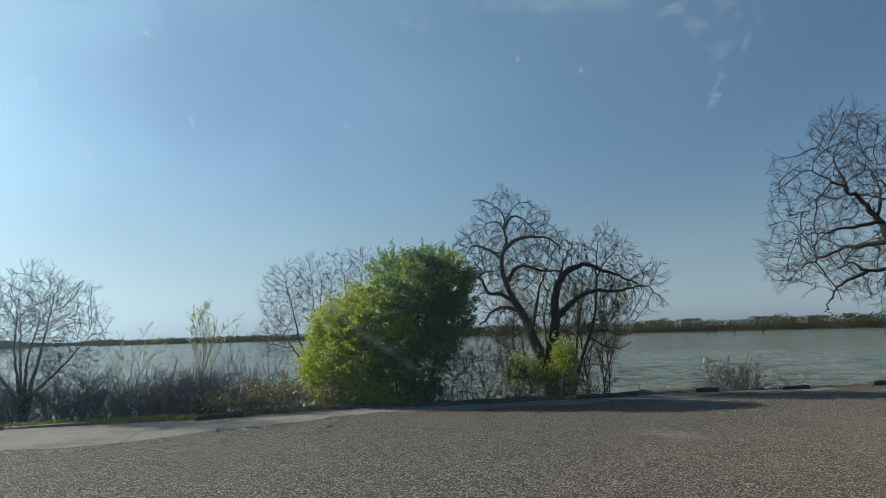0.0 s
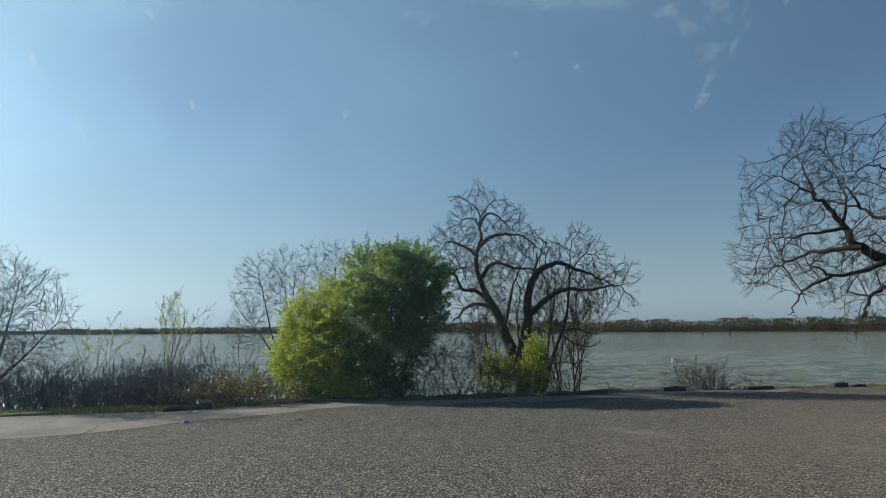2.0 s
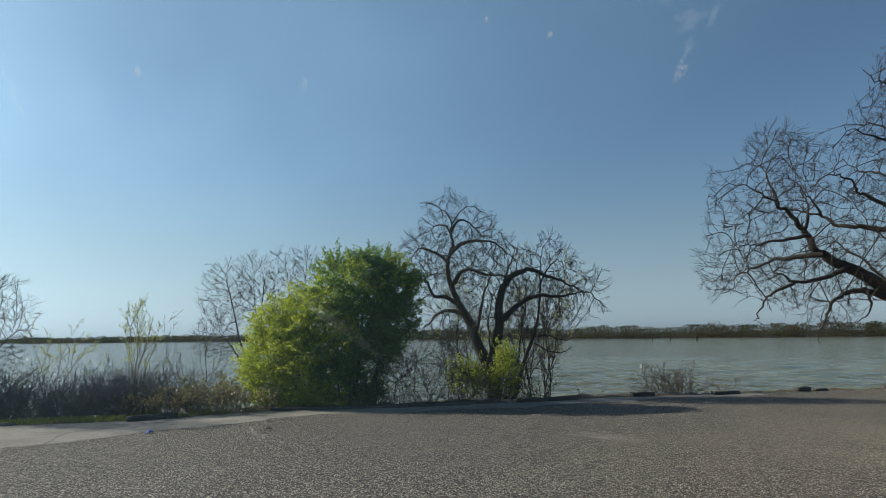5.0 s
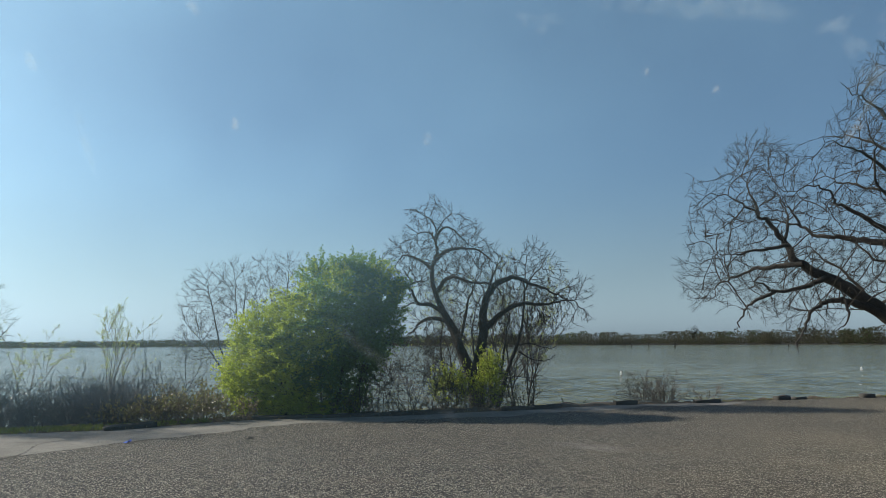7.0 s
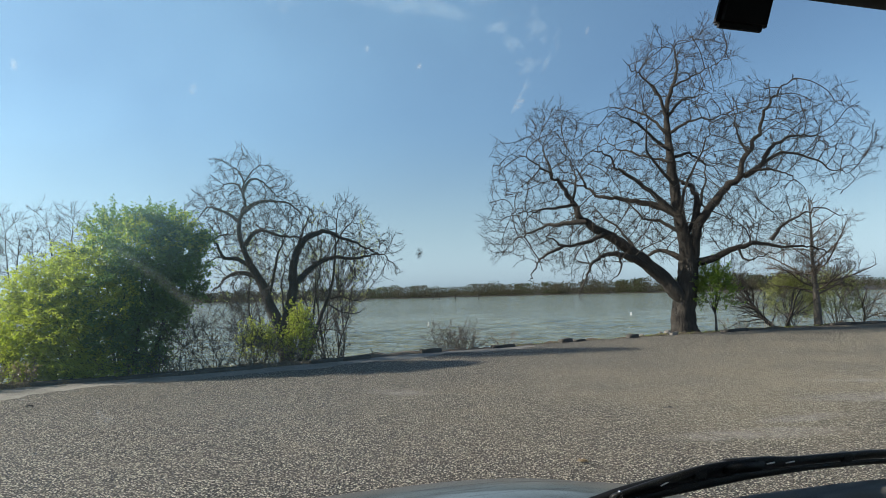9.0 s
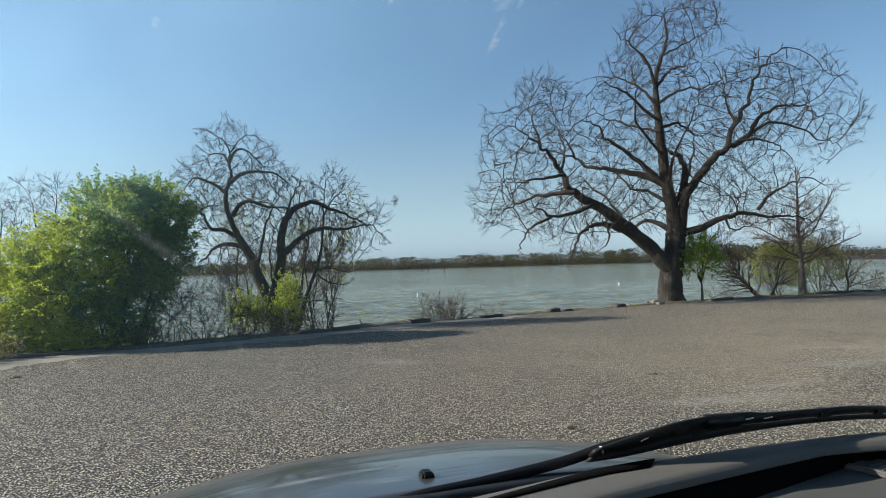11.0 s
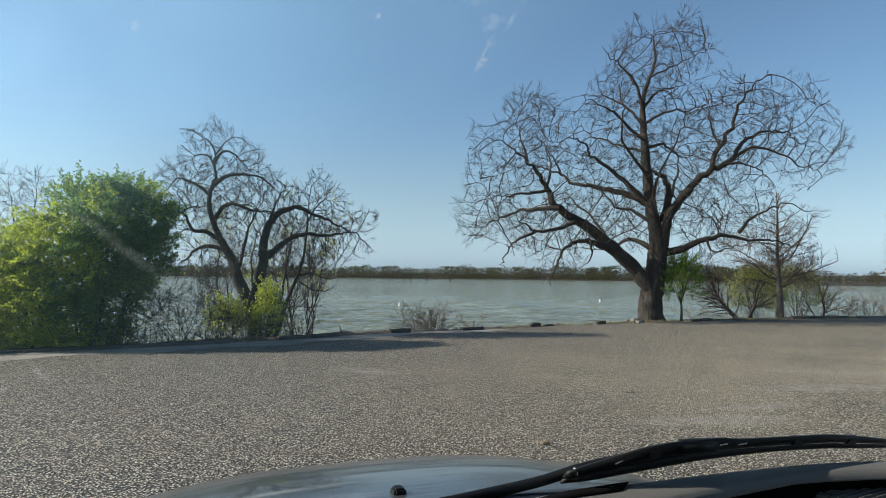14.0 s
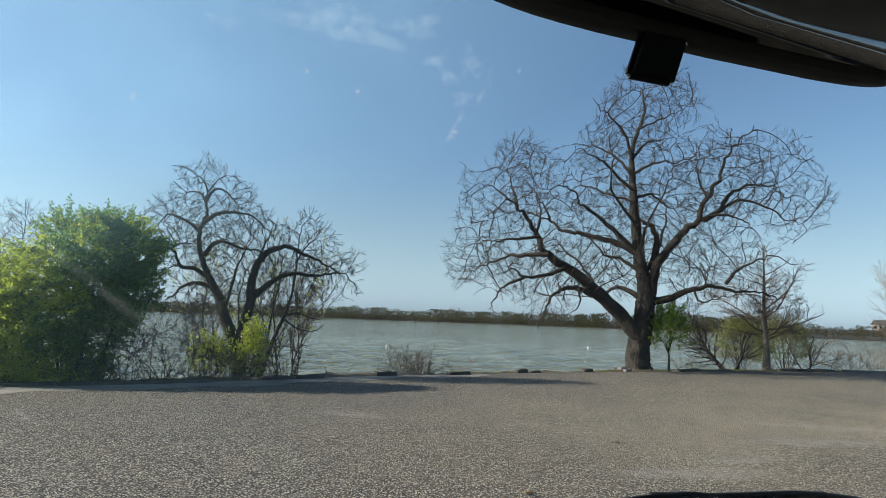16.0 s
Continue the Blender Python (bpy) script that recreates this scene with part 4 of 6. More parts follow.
def stem_tree(name, x, y, z, seed, stems, height, spread, style, bark, twig, label, category, group="", r0=0.05, leaves=None, base_r=0.12, leaf=(0.03, 0.02, 3.0), leaf_name="leaves", lean=(0, 0)):
    """A many-stemmed tree or shrub that fans out from its foot."""
    rng = np.random.default_rng(seed)
    tree = thing(name, x, y, z, label, category, group)
    tb, tips = Tubes(), []
    for s in range(stems):
        a = 2 * math.pi * (s + rng.uniform(-0.3, 0.3)) / stems
        k = spread * rng.uniform(0.35, 1.0) ** 0.7
        foot = (base_r * math.cos(a), base_r * math.sin(a), -0.08)
        way = np.array((k * math.cos(a) + lean[0], k * math.sin(a) + lean[1], 1.0))
        ln = height * rng.uniform(0.78, 1.08) * (1.0 + 0.12 * k)
        grow(tb, rng, foot, way, ln, r0 * rng.uniform(0.6, 1.0), 0, style, tips)
    tree_parts(tree, tb, twig)
    if leaves is not None:
        pos, out = leaves_on(rng, tips, leaf[2], 0.15)
        if pos:
            part(leaf_name, leaf_mesh(leaf_name, leaves, rng, pos, out, leaf[0], leaf[1]), tree, kind="stuff")
    return tree


def fan_tree(x, y, z, seed, stems, blobs, goals, twig, label, r0, thin=0.0029):
    """A bare tree of several stems from one foot, whose twigs fill rounded crowns. stems: bends (x, y, z) of each."""
    rng = np.random.default_rng(seed)
    tree = thing("tree", x, y, z, label, "tree", "bare trees")
    tb, seeds, widths = Tubes(), [], []
    for ctrl in stems:
        line = smooth_line([(0, 0, -0.1), *ctrl], 8 * (len(ctrl) + 1))
        line[2:] += rng.normal(0, 0.006, (len(line) - 2, 3))
        me, rd = limb_mesh("stem", line, r0 * rng.uniform(0.75, 1.05), 0.009, BARK_DARK, rng, 7)
        part("stem", me, tree)
        k = len(line) // 3
        seeds.append(line[k:])
        widths.append(rd[k:])
    boughs = Tubes()
    grown = spread_twigs(boughs, rng, np.vstack(seeds), np.vstack([along(k) for k in seeds]), np.concatenate(widths), blob_points(rng, blobs, goals // 9), 0.12, 1.4, 0.26, (0, 0, 0.3), 0.0065, 1.9, 0.12, 0.0, 0.2, 1.0)
    part("boughs", boughs.mesh("boughs", twig), tree, kind="stuff")
    spread_twigs(tb, rng, *grown, blob_points(rng, blobs, goals), 0.09, 0.8, 0.13, (0, 0, 0.3), thin, 2.1, 0.12, 0.7, 0.17, 0.9)
    tree_parts(tree, tb, twig)


SHRUB = dict(levels=((7.0, 0.55, 42), (11.0, 0.55, 42)), wander=0.16, lift=0.15, sag=-0.05, thin=0.0042, step=0.10, along=3, up_side=0.2)
WISP = dict(levels=((4.0, 0.5, 30), (7.0, 0.5, 30)), wander=0.08, lift=0.35, sag=-0.1, thin=0.0040, step=0.12, along=3, up_side=0.2)
CYPRESS = dict(levels=((7.0, 0.42, 52), (9.5, 0.5, 46), (10.0, 0.5, 42)), wander=0.13, lift=0.02, sag=0.02, thin=0.0042, step=0.14, along=3, up_side=0.0)


def layered_tree():
    """A straight bare tree with long level branches."""
    rng = np.random.default_rng(21)
    tree = thing("tree", 11.54, 22.3, -0.03, "straight bare tree with pale lower trunk and level branches", "tree", "bare trees")
    line = smooth_line([(0, 0, -0.1), (0.0, 0, 0.8), (-0.05, 0, 2.0), (-0.02, 0.02, 3.2), (-0.05, 0, 4.3)], 24)
    rad = np.interp(line[:, 2], (-0.1, 0.15, 1.0, 2.2, 4.3), (0.17, 0.13, 0.098, 0.060, 0.012))
    t1 = Tubes()
    t1.add(line, rad, 12, 1 + rng.normal(0, 0.05, (24, 12)))
    part("trunk", t1.mesh("trunk", BARK_PALE), tree, "pale straight trunk")
    tb, tips = Tubes(), []
    for i in range(36):
        z = 1.0 + 3.2 * (i / 36) ** 1.1
        a = i * 2.4 + rng.uniform(-0.4, 0.4)
        ln = np.interp(z, (0.9, 1.3, 2.2, 4.3), (1.7, 2.2, 1.6, 0.45)) * rng.uniform(0.7, 1.1)
        grow(tb, rng, (-0.03, 0, z), (math.cos(a), math.sin(a), 0.28 if z < 2 else 0.5), ln, 0.030 * (1.25 - z / 5.5), 0, CYPRESS, tips)
    tree_parts(tree, tb, TWIG_BRUSH, "level tiers of bare branches")


def leafy_volume(rng, blobs, shoots, leaf_gap):
    """Leaf places along short upright shoots that fill lumpy blobs (centre, radii, share)."""
    pos, out, lines = [], [], []
    for c, r, share in blobs:
        c, r = np.array(c), np.array(r)
        for _ in range(int(shoots * share)):
            d = unit(rng.normal(0, 1, 3))
            if d[2] < -0.75:
                d[2] *= -1
            k = rng.uniform(0.45, 1.0) ** 0.6
            lump = 1 + 0.16 * math.sin(5 * d[0] + 1.3 + c[0]) * math.sin(4 * d[2] + 0.4) + 0.10 * math.sin(9 * d[1] + 7 * d[0])
            p = c + d * r * k * lump
            w = unit(d * 0.8 + np.array((0, 0, 0.75)) + rng.normal(0, 0.3, 3))
            ln = rng.uniform(0.22, 0.5)
            n = int(ln / leaf_gap)
            s = (np.arange(n) + 0.5) * leaf_gap
            pos.append(p + w * s[:, None] + rng.normal(0, 0.018, (n, 3)))
            sw = rng.normal(0, 1, (n, 3))
            out.append(sw + w * 0.7)
            lines.append((p - w * 0.05, p + w * ln))
    return np.vstack(pos), np.vstack(out), lines


def clump(rng, c, size, n, gap, lift, pos, out, lines):
    """A tuft of leafy shoots that spring from one place."""
    for _ in range(n):
        d = unit(rng.normal(0, 1, 3) * np.array((1, 1, 0.7)) + np.array((0, 0, lift)))
        p = c + rng.normal(0, size * 0.35, 3)
        ln = size * rng.uniform(0.6, 1.5)
        m = max(3, int(ln / gap))
        s = (np.arange(m) + 0.5) * (ln / m)
        bend = np.array((0, 0, -0.25 * ln)) * ((s / ln) ** 2)[:, None]
        pos.append(p + d * s[:, None] + bend + rng.normal(0, 0.012, (m, 3)))
        out.append(rng.normal(0, 1, (m, 3)) + d * 0.8)
        lines.append((p, p + d * ln))


# outline of the bush in side view: height, left rim, right rim
BUSH = ((0.0, -1.90, 0.60), (0.3, -2.20, 0.65), (0.8, -2.40, 0.70), (1.3, -2.25, 0.98), (1.9, -2.10, 1.35), (2.4, -1.75, 1.47), (2.7, -1.35, 1.47), (3.0, -0.75, 1.42), (3.4, -0.55, 1.25), (3.65, -0.40, 0.95))


def big_green_bush():
    rng = np.random.default_rng(41)
    bush = thing("bush", -6.50, 12.50, 0.0, "tall dense evergreen bush with bright green leaves behind the kerb", "bush", turn=27)
    hs, lo, hi = (np.array(k) for k in zip(*BUSH))
    old_leaves, young = ([], []), ([], [])
    lines = []
    for z in np.arange(0.12, 3.66, 0.24):
        l, r = np.interp(z, hs, lo), np.interp(z, hs, hi)
        mid, half = (l + r) / 2, (r - l) / 2
        for x in np.arange(l + 0.1, r, 0.25):
            deep = 1.0 * math.sqrt(max(0.05, 1 - ((x - mid) / half) ** 2)) * min(1.0, 0.62 + 0.25 * z, 0.35 + 0.9 * (3.75 - z))
            for u in (-1.0, -0.72, -0.35, 0.2, 0.8):
                rim = min(x - l, r - x, 3.8 - z) < 0.4
                if rng.uniform() < (0.22 if rim else 0.04) or abs(u) < 0.5 and rng.uniform() < 0.25:
                    continue
                if x > 0.35 and z < 1.2 and rng.uniform() < 0.5:
                    continue
                c = np.array((x, u * deep, z)) + rng.normal(0, 0.10, 3)
                c[2] = max(c[2], 0.08)
                # sunny side and top get yellower leaves: sunlight put into the colour
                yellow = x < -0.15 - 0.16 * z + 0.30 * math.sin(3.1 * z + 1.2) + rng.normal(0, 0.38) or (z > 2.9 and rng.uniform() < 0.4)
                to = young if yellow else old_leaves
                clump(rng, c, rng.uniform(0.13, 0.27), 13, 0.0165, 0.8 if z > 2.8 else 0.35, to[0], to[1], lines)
    # longer sprays standing out of the outline
    for i in range(230):
        z = rng.uniform(0.4, 3.6)
        l, r = np.interp(z, hs, lo), np.interp(z, hs, hi)
        if i % 3 == 0:
            z, x, way = np.interp(0.0, (0, 1), (3.5, 3.6)) + rng.uniform(-0.15, 0.1), rng.uniform(-0.6, 1.0), (0, 0, 1.3)
        else:
            x, way = (l + 0.1, (-0.8, 0, 0.6)) if rng.uniform() < 0.6 else (r - 0.1, (0.8, 0, 0.5))
        p = np.array((x, rng.uniform(-0.6, 0.6), z))
        w = unit(np.array(way) + rng.normal(0, 0.35, 3))
        ln = rng.uniform(0.2, 0.55)
        s = np.linspace(0, ln, int(ln / 0.011))
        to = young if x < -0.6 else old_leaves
        to[0].append(p + w * s[:, None] + rng.normal(0, 0.022, (len(s), 3)))
        to[1].append(rng.normal(0, 1, (len(s), 3)) + w)
        lines.append((p, p + w * ln))
    for (pos, out), mat, ln, label in ((old_leaves, LEAF_BUSH, 0.074, "glossy mid-green leaves"), (young, LEAF_YOUNG_SUNLIT, 0.062, "young yellow-green leaves, yellowed for sunlight on the sunny side and top")):
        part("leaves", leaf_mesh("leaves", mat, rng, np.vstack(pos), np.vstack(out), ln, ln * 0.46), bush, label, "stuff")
    tb = Tubes()
    for a, b in lines[::2]:
        tb.add(np.array([a, b]), (0.005, 0.003), 3)
    for i in range(16):
        a = rng.uniform(0, 2 * math.pi)
        foot = np.array((0.75 * math.cos(a) - 0.4, 0.4 * math.sin(a), -0.08))
        top = np.array((1.3 * math.cos(a) - 0.35, 0.7 * math.sin(a), rng.uniform(1.4, 2.8)))
        tb.add(smooth_line([foot, foot * 0.6 + top * 0.4 + rng.normal(0, 0.10, 3), top], 8), np.linspace(0.032, 0.01, 8), 5)
    tb.add(smooth_line([(0.45, 0, -0.08), (0.55, 0, 0.7), (0.7, 0.05, 1.3), (0.8, 0, 2.0)], 10), np.linspace(0.045, 0.02, 10), 6)
    bush.scale = (0.90, 0.90, 0.83)
    tree_parts(bush, tb, TWIG_DARK)


def leafy_shrub(name, x, y, z, seed, blobs, shoots, mat, leaf, label, category="shrub", stems=8, trunk=0.0, group=""):
    rng = np.random.default_rng(seed)
    s = thing(name, x, y, z, label, category, group)
    pos, out, lines = leafy_volume(rng, blobs, shoots, 0.022)
    part("leaves", leaf_mesh("leaves", mat, rng, pos, out, leaf, leaf * 0.5), s, kind="stuff")
    tb = Tubes()
    for a, b in lines:
        tb.add(np.array([a, (a + b) / 2, b]), (0.004, 0.004, 0.002), 3)
    for i in range(stems):
        end = lines[rng.integers(len(lines))][0]
        foot = np.array((rng.normal(0, 0.06), rng.normal(0, 0.06), -0.08))
        if trunk:
            foot, mid = np.array((0.0, 0.0, trunk * 0.8)), np.array((0, 0, trunk)) + (end - np.array((0, 0, trunk))) * 0.5
        else:
            mid = foot * 0.5 + end * 0.5 + rng.normal(0, 0.04, 3)
        tb.add(smooth_line([foot, mid, end], 6), np.linspace(0.014, 0.005, 6), 4)
    tree_parts(s, tb, TWIG_DARK)
    if trunk:
        t1 = Tubes()
        t1.add(smooth_line([(0, 0, -0.1), (0.02, 0, trunk * 0.5), (0, 0, trunk)], 8), np.linspace(0.045, 0.025, 8), 8)
        part("trunk", t1.mesh("trunk", BARK_PALE), s)
    return s


big_bare_tree()
old_leaning_tree()
layered_tree()
big_green_bush()

# trees and thicket on the bank beyond the left part of the kerb
fan_tree(-12.75, 8.45, -0.05, 51, [[(-0.10, 0, 0.6), (-0.35, 0.1, 1.3), (-0.55, 0.2, 2.1)], [(0.02, 0.1, 0.6), (0.05, 0.3, 1.5), (0.15, 0.4, 2.4)], [(0.16, -0.1, 0.55), (0.5, -0.3, 1.2), (0.95, -0.4, 1.9)],
         [(0.2, 0.05, 0.5), (0.75, 0.2, 1.0), (1.25, 0.3, 1.5)], [(-0.2, -0.1, 0.5), (-0.8, -0.2, 1.1), (-1.2, -0.3, 1.6)], [(0.05, -0.15, 0.6), (0.25, -0.4, 1.4), (0.45, -0.5, 2.0)]],
         [((0.0, 0.1, 2.1), (0.62, 0.8, 0.95)), ((1.05, 0.0, 1.75), (0.70, 0.8, 0.95)), ((-1.0, 0, 1.8), (0.75, 0.8, 0.9)), ((0.9, 0, 1.2), (0.9, 0.7, 0.4))], 1500, TWIG_FAN, "many-stemmed bare tree fanning out from the lake bank", 0.062)
fan_tree(-10.15, 14.24, -0.1, 52, [[(-0.1, 0, 0.6), (-0.45, 0, 1.4), (-0.8, 0.1, 2.4), (-1.0, 0.1, 3.0)], [(0, 0.1, 0.8), (-0.1, 0.2, 1.8), (-0.3, 0.3, 2.9)], [(-0.2, 0.1, 0.5), (-0.8, 0.2, 1.2), (-1.3, 0.2, 1.7)], [(0.1, 0, 0.8), (0.25, -0.1, 1.9), (0.3, -0.1, 2.9)]],
         [((-1.0, 0.1, 2.45), (0.72, 0.7, 1.1)), ((-1.2, 0.1, 1.5), (0.65, 0.6, 0.6)), ((-0.2, 0.1, 2.7), (0.45, 0.6, 1.0))], 1000, TWIG_FAN, "tall thin-stemmed bare tree behind the green bush", 0.045)
fan_tree(-8.88, 15.0, -0.15, 53, [[(-0.3, 0, 1.0), (-0.7, 0, 2.2), (-0.85, 0, 3.2)], [(-0.2, 0.1, 1.1), (-0.45, 0.2, 2.4), (-0.4, 0.2, 3.4)], [(-0.4, 0.1, 0.9), (-1.0, 0.1, 1.9), (-1.3, 0.1, 2.7)]],
         [((-0.95, 0.1, 2.95), (0.6, 0.6, 0.95)), ((-0.4, 0.1, 3.1), (0.35, 0.5, 0.8))], 900, TWIG_FAN, "tall thin-stemmed bare tree behind the green bush", 0.045)
stem_tree("sapling", -12.83, 13.1, -0.3, 54, 4, 2.2, 0.35, WISP, BARK_PALE, TWIG_TAN, "slender sapling with pale yellow-green buds", "sapling", "saplings", 0.02, LEAF_BUD, 0.08, (0.034, 0.022, 8.0), "buds")
stem_tree("sapling", -14.66, 12.38, -0.3, 55, 3, 1.75, 0.3, WISP, BARK_PALE, TWIG_TAN, "slender sapling with pale yellow-green buds", "sapling", "saplings", 0.02, LEAF_BUD, 0.08, (0.034, 0.022, 8.0), "buds")
stem_tree("sapling", -11.46, 13.67, -0.3, 56, 3, 1.7, 0.4, WISP, BARK_DARK, TWIG_GREY, "slender sapling with few pale buds", "sapling", "saplings", 0.018, LEAF_BUD, 0.08, (0.03, 0.018, 1.2), "buds")
rng = np.random.default_rng(60)
for i in range(40):
    x = -12.7 + 4.5 * (i // 2) / 20 + rng.uniform(-0.25, 0.25)
    e, o = edge_at(x)
    p = e + o * (1.2 + 1.1 * (i % 2) + rng.uniform(-0.2, 0.3))
    stem_tree("thicket_shrub", p[0], p[1], -0.15 - 0.25 * (i % 2), 600 + i, 13, rng.uniform(0.7, 1.05), 0.45, SHRUB, BARK_DARK, TWIG_GREY, "low dense thicket shrub of bare grey twigs", "shrub", "thicket on the bank", 0.014, None, 0.15)
for x, off, h in ((-8.6, 0.7, 0.42), (-8.35, 0.6, 0.5), (-8.1, 0.6, 0.5), (-7.85, 0.5, 0.45), (-7.6, 0.55, 0.45), (-8.9, 1.0, 0.35), (-8.0, 1.1, 0.55), (-8.4, 1.2, 0.5)):
    e, o = edge_at(x)
    p = e + o * off
    stem_tree("brush", p[0], p[1], 0.0, int(700 - x * 20), 22, h, 0.9, SHRUB, BARK_DARK, TWIG_TAN, "low tangle of brown twigs and dead leaves", "brush", "dry brush", 0.008, LEAF_DEAD, 0.25, (0.06, 0.038, 1.7), "dead_leaves")

# bare stems between the green bush and the leaning tree, and round its foot
for i, (x, off, h, st) in enumerate(((-5.3, 0.8, 1.5, 5), (-4.9, 0.5, 1.0, 7), (-4.6, 0.9, 1.3, 6), (-4.2, 0.6, 0.8, 8), (-3.6, 0.5, 0.7, 7), (-3.1, 0.7, 0.8, 8), (-2.7, 0.45, 0.55, 9), (-5.6, 0.5, 0.8, 7), (-3.9, 1.5, 1.5, 5))):
    e, o = edge_at(x)
    p = e + o * off
    stem_tree("shrub", p[0], p[1], -0.02, 800 + i, st, h, 0.6, SHRUB, BARK_DARK, TWIG_DARK, "low shrub of dark bare stems behind the kerb", "shrub", "bare shrubs", 0.012, LEAF_OLIVE if i in (6, 5, 4) else None, 0.12, (0.03, 0.02, 0.5))
rng = np.random.default_rng(65)
for i in range(9):
    e, o = edge_at(-6.3 + 0.42 * i + rng.uniform(-0.12, 0.12))
    p = e + o * rng.uniform(0.3, 0.7)
    stem_tree("brush", p[0], p[1], 0.0, 880 + i, 13, rng.uniform(0.3, 0.5), 0.9, SHRUB, BARK_DARK, TWIG_BRUSH, "low tangle of dark twigs and dead leaves behind the kerb", "brush", "dry brush", 0.008, LEAF_DEAD, 0.25, (0.05, 0.032, 0.5), "dead_leaves")
stem_tree("tree", -4.55, 16.69, -0.4, 61, 6, 3.1, 0.42, WISP, BARK_DARK, TWIG_FAN, "young willow-like tree with a faint olive-green haze of buds", "tree", "bare trees", 0.03, LEAF_BUD, 0.15, (0.045, 0.016, 9.0), "buds")
stem_tree("tree", -3.37, 16.36, -0.4, 62, 5, 2.7, 0.42, WISP, BARK_DARK, TWIG_DARK, "young willow-like tree with a faint olive-green haze of buds", "tree", "bare trees", 0.03, LEAF_BUD, 0.15, (0.035, 0.014, 1.0), "buds")
leafy_shrub("shrub", -4.49, 14.10, 0.0, 71, [((0, 0, 0.26), (0.40, 0.25, 0.24), 0.8), ((0.0, 0, 0.48), (0.22, 0.2, 0.16), 0.25)], 140, LEAF_YOUNG_SUNLIT, 0.06, "bright yellow-green leafy shrub at the old tree's foot")
leafy_shrub("shrub", -3.68, 14.15, 0.0, 72, [((0, 0, 0.36), (0.22, 0.22, 0.34), 0.6), ((0.05, 0, 0.74), (0.17, 0.17, 0.24), 0.4)], 170, LEAF_YOUNG_SUNLIT, 0.06, "bright yellow-green leafy shrub at the old tree's foot")

# along the open shore
for i, (x, off, h, st, mat, sp) in enumerate(((-0.15, 0.6, 0.66, 24, TWIG_BRUSH, 1.1), (0.2, 0.7, 0.60, 20, TWIG_BRUSH, 1.0), (1.35, 0.6, 0.46, 13, TWIG_BRUSH, 1.1))):
    e, o = edge_at(x)
    p = e + o * off
    stem_tree("shrub", p[0], p[1], -0.05, 820 + i, st, h, sp, SHRUB, BARK_DARK, mat, "low rounded shrub of bare tan twigs at the water's edge", "shrub", "shore shrubs", 0.012, None, 0.1)
leafy_shrub("sapling", 7.47, 20.33, -0.05, 73, [((0, 0, 1.25), (0.52, 0.5, 0.62), 0.8), ((0.1, 0, 1.75), (0.25, 0.25, 0.3), 0.2)], 230, LEAF_FRESH, 0.075, "small fresh-green leafy tree beside the big tree", "sapling", 10, 0.7)
stem_tree("tree", 10.01, 21.64, -0.1, 63, 4, 1.9, 0.75, SHRUB, BARK_DARK, TWIG_BIG, "small many-stemmed bare tree on the shore", "tree", "bare trees", 0.05, None, 0.08)
stem_tree("tree", 13.25, 22.89, -0.1, 64, 3, 1.9, 0.5, SHRUB, BARK_PALE, TWIG_TAN, "small bare tree with pale stems on the shore", "tree", "bare trees", 0.04, None, 0.08)
for i, (x, off, h) in enumerate(((8.3, 0.4, 0.5), (8.9, 0.5, 0.45), (11.0, 0.7, 0.7), (12.4, 0.7, 0.6), (14.3, 0.8, 0.8), (9.5, 0.5, 0.4), (19.5, 1.0, 0.8), (20.8, 1.1, 0.9), (22.3, 1.2, 0.85), (18.4, 0.9, 0.6), (24, 1.5, 0.9), (15.3, 1.1, 0.75), (15.9, 1.2, 0.85), (16.6, 1.1, 0.8))):
    e, o = edge_at(x)
    p = e + o * off
    stem_tree("shrub", p[0], p[1], -0.08, 840 + i, 9, h, 0.8, SHRUB, BARK_DARK, TWIG_TAN, "low shrub of reddish-tan bare twigs on the shore", "shrub", "shore shrubs", 0.012, None, 0.15)
leafy_shrub("willow", 11.13, 23.21, -0.3, 74, [((0, 0, 1.1), (0.8, 0.6, 0.75), 1.0)], 500, LEAF_BUD, 0.05, "olive-yellow budding willow shrub", "shrub", 12)
leafy_shrub("willow", 13.05, 23.96, -0.4, 75, [((0, 0, 1.2), (0.9, 0.6, 0.85), 1.0)], 500, LEAF_BUD, 0.05, "olive-yellow budding willow shrub", "shrub", 12)
stem_tree("tree", 24.93, 32.14, -0.3, 65, 6, 4.2, 0.5, WISP, BARK_DARK, TWIG_TAN, "budding tree with pale green twigs by the water", "tree", "bare trees", 0.05, LEAF_OLIVE, 0.15, (0.06, 0.04, 1.5), "buds")

# dead twigs standing at the kerb
e, o = edge_at(-1.75)
stem_tree("dead_stick", e[0] + o[0] * 0.35, e[1] + o[1] * 0.35, 0.0, 91, 3, 0.36, 0.9, dict(SHRUB, levels=((2.0, 0.5, 40),)), BARK_DARK, TWIG_DARK, "dead forked sticks beside the kerb", "stick", "", 0.012, LEAF_FRESH, 0.1, (0.03, 0.02, 0.6))


